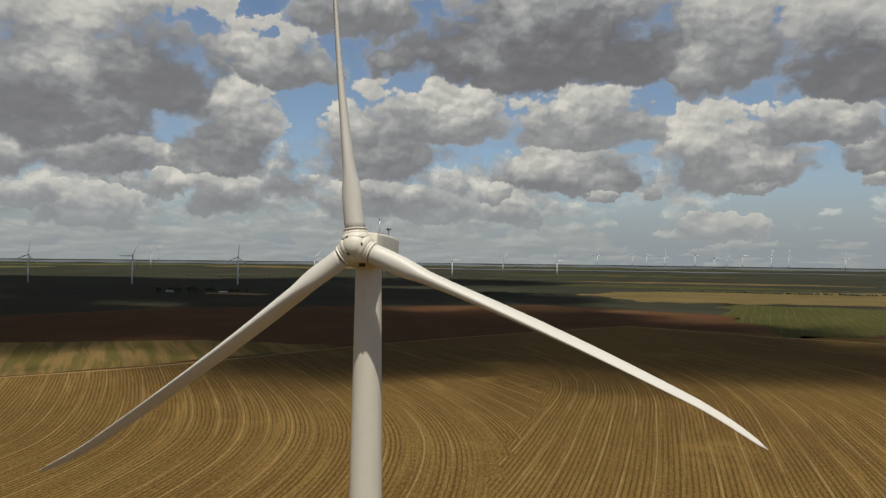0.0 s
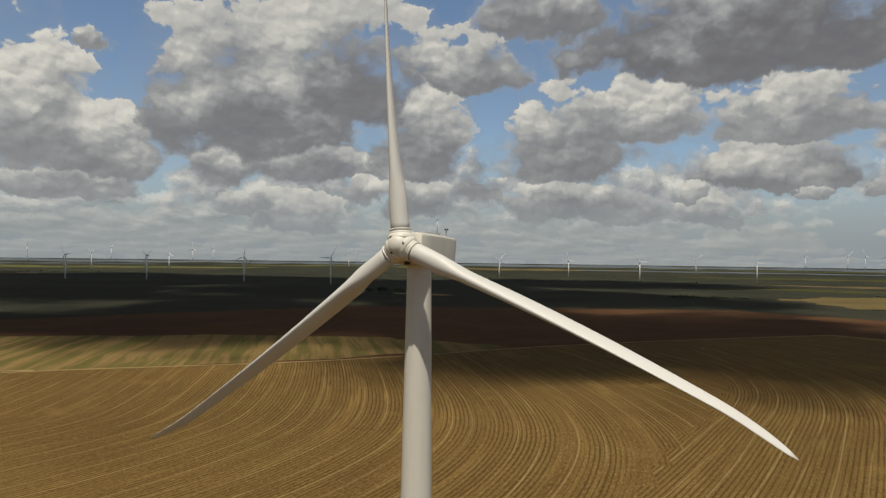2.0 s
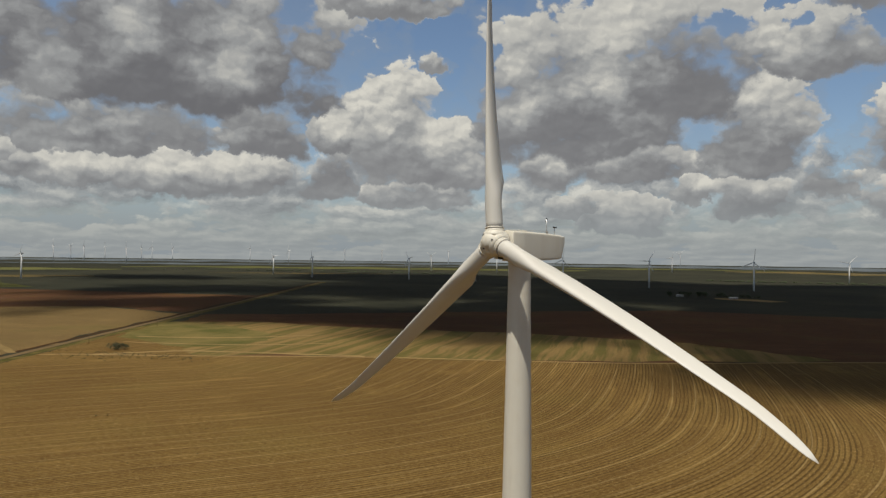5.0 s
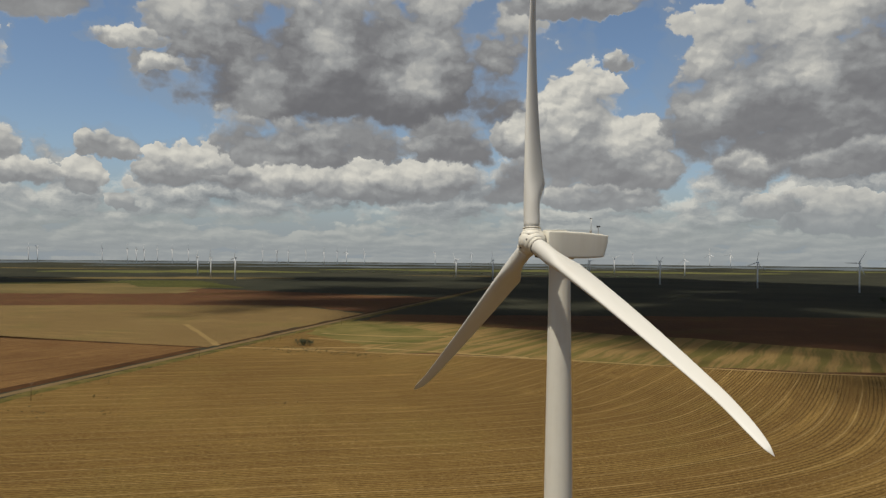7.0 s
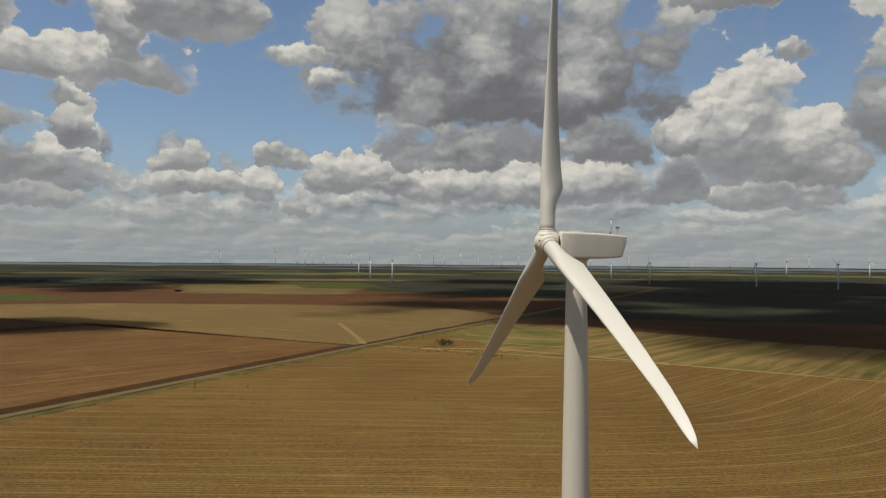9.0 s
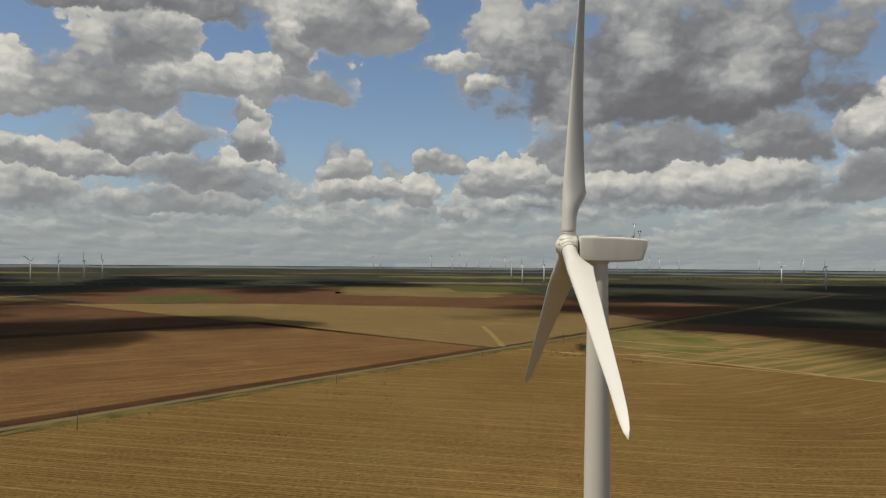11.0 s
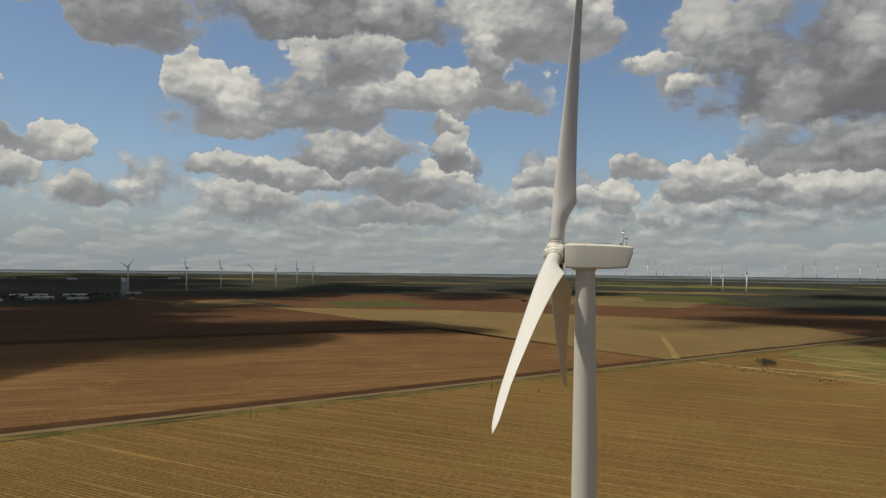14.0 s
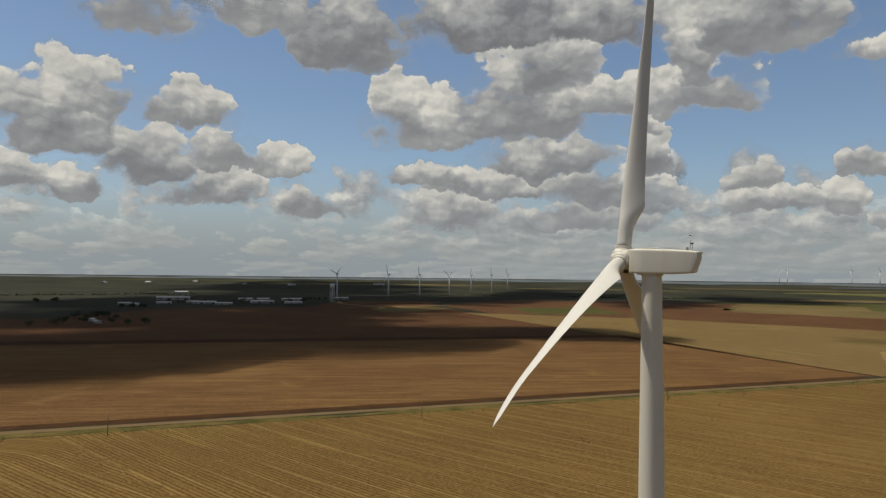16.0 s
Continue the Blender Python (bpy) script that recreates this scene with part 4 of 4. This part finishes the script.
# ---- trees, bushes and weeds ----
def leaf_mesh(seed, count, size, shape):
    """Many small leaf clumps, each a bent sliver, spread through lobes."""
    r = random.Random(seed)
    verts, faces = [], []
    lobes = [(r.uniform(-.5, .5), r.uniform(-.5, .5), r.uniform(.35, .85), r.uniform(.22, .42)) for _ in range(shape)]
    for _ in range(count):
        lx, ly, lz, lr = r.choice(lobes)
        d = Vector((r.gauss(0, 1), r.gauss(0, 1), r.gauss(0, 0.8))).normalized() * lr * r.uniform(0.55, 1.08)
        c = Vector((lx, ly, lz)) + d
        c.z = max(c.z, 0.08)
        q = Euler((r.uniform(0, 6), r.uniform(0, 6), r.uniform(0, 6))).to_matrix()
        b = len(verts)
        s = size * r.uniform(0.6, 1.4)
        for p in ((-1, 0, 0), (0, -0.7, 0.25), (1, 0, 0), (0, 0.7, 0.25), (0, 0, -0.6)):
            verts.append(c + q @ Vector(p) * s)
        faces += [(b, b + 1, b + 2), (b, b + 2, b + 3), (b, b + 4, b + 1), (b + 1, b + 4, b + 2), (b + 2, b + 4, b + 3), (b + 3, b + 4, b)]
    return mesh_of("crown", verts, faces, LEAF)


CROWNS = [leaf_mesh(k, 260, 0.085, 7) for k in range(4)]
LOW_CROWNS = [leaf_mesh(20 + k, 200, 0.07, 8) for k in range(3)]


def trunk_mesh():
    bm = rod_bm((0, 0, -0.02), (0.02, 0, 0.42), 0.045, 8, 0.028)
    for a in range(4):
        b = rod_bm((0.02, 0, 0.34), (0.26 * math.cos(a * 1.6), 0.26 * math.sin(a * 1.6), 0.66), 0.022, 6, 0.008)
        tmp = bpy.data.meshes.new("limb")
        b.to_mesh(tmp)
        b.free()
        bm.from_mesh(tmp)
        bpy.data.meshes.remove(tmp)
    me = bpy.data.meshes.new("trunk")
    bm.to_mesh(me)
    bm.free()
    me.materials.append(BARK)
    return me


TRUNK = trunk_mesh()
tree_rng = random.Random(11)


def tree(x, y, h, wide=1.1, label="dark green broad-leaved tree on the plain", group="trees on the plain"):
    k = tree_rng.randrange(4)
    ob = thing("tree", Matrix.Translation((x, y, rise(x, y) + 0.05)) @ Matrix.Rotation(tree_rng.uniform(0, 6), 4, "Z") @ Matrix.Diagonal((h * wide * 0.8, h * wide * 0.8, h, 1)), label, "tree", group)
    child("trunk", TRUNK, ob)
    child("crown", CROWNS[k], ob)
    return ob


def bush(x, y, h, wide, label="dusty dark green bush at the field edge"):
    ob = thing("bush", Matrix.Translation((x, y, 0.1)) @ Matrix.Rotation(tree_rng.uniform(0, 6), 4, "Z") @ Matrix.Diagonal((wide, wide, h, 1)), label, "bush", "bushes at the field edge")
    child("trunk", TRUNK, ob)
    child("crown", LOW_CROWNS[tree_rng.randrange(3)], ob)
    return ob


for x, y, h, w in ((-513, 272, 5.2, 6.5), (-510, 275, 6.0, 7.0), (-507, 278, 4.6, 5.5)):
    bush(x, y, h, w)


def weeds(spots, label, size=1.0, seed=3):
    """Low tufts that nobody could count, over patches (x, y, spread x, spread y, number)."""
    r = random.Random(seed)
    verts, faces = [], []
    for x, y, sx, sy, n in spots:
        for _ in range(n):
            cx, cy = x + r.gauss(0, sx), y + r.gauss(0, sy)
            for _ in range(7):
                a, tall = r.uniform(0, 6.28), size * r.uniform(0.5, 1.3)
                ox, oy = cx + r.uniform(-.8, .8) * size, cy + r.uniform(-.8, .8) * size
                b = len(verts)
                dx, dy = math.cos(a) * 0.4 * size, math.sin(a) * 0.4 * size
                verts.extend(((ox - dx, oy - dy, 0.05), (ox + dx, oy + dy, 0.05), (ox + dy * 0.8, oy - dx * 0.8, tall)))
                faces.append((b, b + 1, b + 2))
    return tagged(new("weeds", mesh_of("weeds", verts, faces, LEAF)), label, "weeds", kind="stuff")


weeds([(-478, 262, 22, 7, 60), (-440, 276, 16, 6, 40), (-500, 240, 20, 8, 30)], "dark dry weeds in the stubble beside the bush", 0.7)
verge_spots = []
verge_rng = random.Random(8)
for s in range(-640, 120, 16):
    p = along_road(s + verge_rng.uniform(-8, 8), 11 + verge_rng.uniform(-4, 9))
    verge_spots.append((p[0], p[1], 5, 5, verge_rng.randrange(1, 6)))
weeds(verge_spots, "ragged dark weeds along the road verge", 0.55, 5)
weeds([(-345, 25, 12, 5, 14), (-322, 47, 8, 5, 6), (-365, 62, 10, 4, 5), (-255, -20, 5, 3, 5), (-290, 130, 4, 3, 4)], "patch of dark weeds in the stubble field", 0.5, 6)
weeds([(-200, 60, 120, 140, 45), (-60, 150, 120, 90, 20)], "scattered single weeds over the stubble field", 0.35, 7)


# ---- utility poles along the road ----
def utility_pole():
    ob = thing("utility_pole", pose(-200, -238, 0, 0, 0, 35), "thin weathered wooden utility pole beside the gravel road", "utility pole", "poles along the road")
    part("post", rod_bm((0, 0, -0.3), (0, 0, 10.4), 0.19, 10, 0.12), BARK, ob)
    part("crossarm", box_bm(2.4, 0.13, 0.16, (0, 0.12, 9.6), 0.02), BARK, ob)
    for x in (-1.05, 0.35, 1.05):
        v, f = lathe([(0.05, 9.66), (0.09, 9.72), (0.05, 9.8), (0.08, 9.86), (0.03, 9.95)], 10)
        child("insulator", mesh_of("insulator", v, f, SEAL, True), ob, "", pose(x, 0.12, 0))
    return ob


first_pole = utility_pole()
for x, y in ((-285, -107), (-381, 28), (-486, 167), (-570, 285), (-667, 421), (-763, 556), (-104, -373), (-10, -505)):
    copy_thing(first_pole, pose(x, y, 0, 0, 0, 35))


# ---- sheds, houses and the water tower of the far town ----
SHED_ROOF = paint("shed_roof_metal", (0.42, 0.41, 0.385), 0.5, (0.25, 0.19, 0.15), 0.4, 0.05)
SHED_WALL = paint("shed_wall", (0.30, 0.29, 0.27), 0.7, (0.28, 0.22, 0.17), 0.4, 0.08)
OPENING = plain("dark_opening", (0.03, 0.03, 0.035), 0.5)


def gable(l, w, h, ridge, over=0.6):
    """A roof with two slopes and some thickness."""
    bm = bmesh.new()
    x, y = l / 2 + over, w / 2 + over
    prof = [(-y, h - 0.25), (0, h + ridge), (y, h - 0.25), (y, h), (0, h + ridge + 0.35), (-y, h)]
    a = [bm.verts.new((-x, p[0], p[1])) for p in prof]
    b = [bm.verts.new((x, p[0], p[1])) for p in prof]
    for i in range(6):
        j = (i + 1) % 6
        bm.faces.new((a[i], a[j], b[j], b[i]))
    for r in (a, b):
        bm.faces.new((r[0], r[1], r[4], r[5])), bm.faces.new((r[1], r[2], r[3], r[4]))
    return bm


def shed(x, y, l, w, h, turn, label="long low metal farm shed with a pale roof", name="shed", bays=4):
    ob = thing(name, pose(x, y, rise(x, y), 0, 0, turn), label, name, "buildings of the far town")
    bm = bmesh.new()
    ridge = w * 0.14
    prof = [(-w / 2, -1.0), (w / 2, -1.0), (w / 2, h), (0, h + ridge), (-w / 2, h)]
    a = [bm.verts.new((-l / 2, p[0], p[1])) for p in prof]
    b = [bm.verts.new((l / 2, p[0], p[1])) for p in prof]
    for i in range(5):
        bm.faces.new((a[i], a[(i + 1) % 5], b[(i + 1) % 5], b[i]))
    bm.faces.new(a), bm.faces.new(b)
    part("wall", bm, SHED_WALL, ob, smooth_shade=False)
    part("roof", gable(l, w, h, ridge), SHED_ROOF, ob, smooth_shade=False)
    for k in range(bays):
        cx = -l / 2 + l * (k + 0.5) / bays
        for side in (-1, 1):
            part("door" if k % 2 else "window", box_bm(l / bays * 0.4, 0.2, h * (0.7 if k % 2 else 0.3), (cx, side * w / 2, h * (0.35 if k % 2 else 0.6))), OPENING, ob, smooth_shade=False)
    return ob


for x, y, l, w, h, turn in (
    (-1722, -1215, 88, 22, 7, 121), (-1530, -1000, 56, 16, 5, 120), (-1500, -930, 40, 14, 4, 118), (-1785, -1000, 84, 18, 5, 123), (-1640, -900, 60, 16, 5, 121),
    (-1836, -905, 62, 16, 5, 122), (-1480, -1080, 34, 12, 4, 116), (-1400, -1130, 30, 12, 4, 124), (-1390, -1090, 22, 10, 4, 40), (-1640, -812, 44, 14, 4, 121),
    (-2200, -1500, 44, 20, 9, 118), (-2000, -820, 40, 14, 5, 122), (-1570, -1060, 30, 10, 4, 122),
):
    shed(x, y, l, w, h, turn)
for k in range(7):
    a = radians(109 + k * 3.4 + rng.uniform(-0.4, 0.4))
    r = rng.uniform(3750, 4150)
    shed(-r * math.sin(a), r * math.cos(a), rng.uniform(25, 60), 20, rng.uniform(4, 6), rng.uniform(0, 90), "pale building of a distant town", "warehouse", 2)
for x, y, turn in ((-420, 1590, 10), (-300, 1560, 30), (-880, -800, 20), (-845, -760, 50)):
    shed(x, y, 16, 9, 3.4, turn, "small white farmhouse among dark trees", "house", 3)
tagged(new("yard", mesh_of("yard", [(-330, 1535, 0.3), (-215, 1490, 0.3), (-190, 1530, 0.3), (-260, 1585, 0.3), (-345, 1580, 0.3)], [(0, 1, 2, 3, 4)], TRACK)), "pale bare yard beside the farm trees", "yard", kind="structure")
for pts in ([(-1830, -760), (-1700, -700), (-1560, -560), (-1480, -520)], [(-1500, -620), (-1600, -520), (-1750, -420)]):
    ribbon("dirt_track", pts, 14.0, TRACK, "pale dirt track near the water tower", "track", 0.4, 0.4)
field([(-1330, -470), (-1500, -560), (-1640, -470), (-1560, -380), (-1400, -400)], STRAW, "small sunlit straw-coloured field", 0.3, straight_rows((1, 0.3)), 0, 14)


def water_tower(x, y):
    ob = thing("water_tower", pose(x, y, 0), "pale elevated water tower on six legs", "water tower")
    v, f = lathe([(0.5, 39.5), (4.0, 40.2), (5.8, 42.0), (6.2, 43.5), (6.2, 48.5), (5.6, 50.0), (3.5, 51.2), (0.5, 51.8)], 40)
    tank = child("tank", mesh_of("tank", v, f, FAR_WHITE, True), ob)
    v, f = lathe([(6.1, 42.8), (6.9, 42.85), (6.9, 43.8), (6.8, 43.8), (6.8, 43.0), (6.1, 43.0)], 40)
    child("walkway", mesh_of("walkway", v, f, STEEL), tank)
    v, f = lathe([(1.0, -0.5), (0.9, 40.0)], 16)
    child("riser_pipe", mesh_of("riser_pipe", v, f, FAR_WHITE, True), ob)
    for k in range(6):
        a = k * math.pi / 3
        c, s = math.cos(a), math.sin(a)
        c2, s2 = math.cos(a + math.pi / 3), math.sin(a + math.pi / 3)
        part("leg", rod_bm((7.8 * c, 7.8 * s, -0.5), (5.9 * c, 5.9 * s, 43.5), 0.32, 10), FAR_WHITE, ob)
        for z in (12.0, 26.0):
            r = 7.8 - 1.9 * z / 43.5
            part("brace", rod_bm((r * c, r * s, z), (r * c2, r * s2, z), 0.12, 6), FAR_WHITE, ob)
    return ob


water_tower(-1755, -752)

# trees round the farms and the town
for x, y, h in ((-756, -797, 8), (-790, -790, 9), (-822, -800, 10), (-845, -785, 9), (-850, -740, 8), (-835, -700, 8), (-860, -690, 9), (-930, -870, 11), (-950, -850, 12), (-965, -840, 11), (-985, -860, 10), (-910, -830, 9),
                (-940, -800, 8), (-1230, -1010, 10), (-1250, -1000, 11), (-1270, -985, 9), (-1285, -1000, 10), (-1400, -1380, 12), (-1430, -1350, 12), (-1450, -1370, 11)):
    tree(x, y, h, 1.3, "dark green tree beside a farmstead", "trees round the farmsteads")
for k in range(14):
    tree(-455 + k * 15 + tree_rng.uniform(-6, 6), 1600 + tree_rng.uniform(-25, 25), tree_rng.uniform(7, 12), 1.3, "dark green tree beside a farmstead", "trees round the farmsteads")
for k in range(30):
    tree(-1500 - k * 16 + tree_rng.uniform(-30, 30), -1080 + k * 9 + tree_rng.uniform(-60, 60), tree_rng.uniform(6, 10), 1.2, "dark green tree among the town sheds", "trees of the far town")


def hedge(points, count, tall, label, seed):
    """A ragged far line of brush."""
    r = random.Random(seed)
    pl = spline(points, 20)
    verts, faces = [], []
    for _ in range(count):
        p = pl[r.randrange(len(pl) - 1)]
        x, y = p[0] + r.uniform(-16, 16), p[1] + r.uniform(-16, 16)
        z, s = rise(x, y), tall * r.uniform(0.5, 1.2)
        for _ in range(5):
            c = Vector((x + r.uniform(-s, s), y + r.uniform(-s, s), z + s * r.uniform(0.15, 0.6)))
            b = len(verts)
            k = s * r.uniform(0.35, 0.6)
            for q in ((k, 0, 0), (0, k, 0), (-k, 0, 0), (0, -k, 0), (0, 0, k), (0, 0, -k)):
                verts.append(c + Vector(q) * r.uniform(0.7, 1.3))
            faces += [(b + i, b + (i + 1) % 4, b + 4) for i in range(4)] + [(b + (i + 1) % 4, b + i, b + 5) for i in range(4)]
    return tagged(new("hedge", mesh_of("hedge", verts, faces, LEAF)), label, "hedge", kind="stuff")


hedge([(300, 1650), (380, 1640), (460, 1640)], 60, 5, "dark brush line across the plain", 1)
hedge([(830, 1850), (1150, 1700), (1500, 1560)], 140, 6, "dark brush line across the plain", 2)
hedge([(-700, 3050), (0, 3100), (600, 2900)], 180, 6, "dark brush line across the plain", 3)
hedge([(-2700, 300), (-2760, -200), (-2600, -700)], 160, 6, "dark brush line across the plain", 4)
hedge([(-2300, -1500), (-2000, -1700), (-1700, -1900)], 140, 7, "dark brush line across the plain", 5)
hedge([(-1800, 2900), (-2500, 2600), (-3100, 2000)], 160, 6, "dark brush line across the plain", 6)
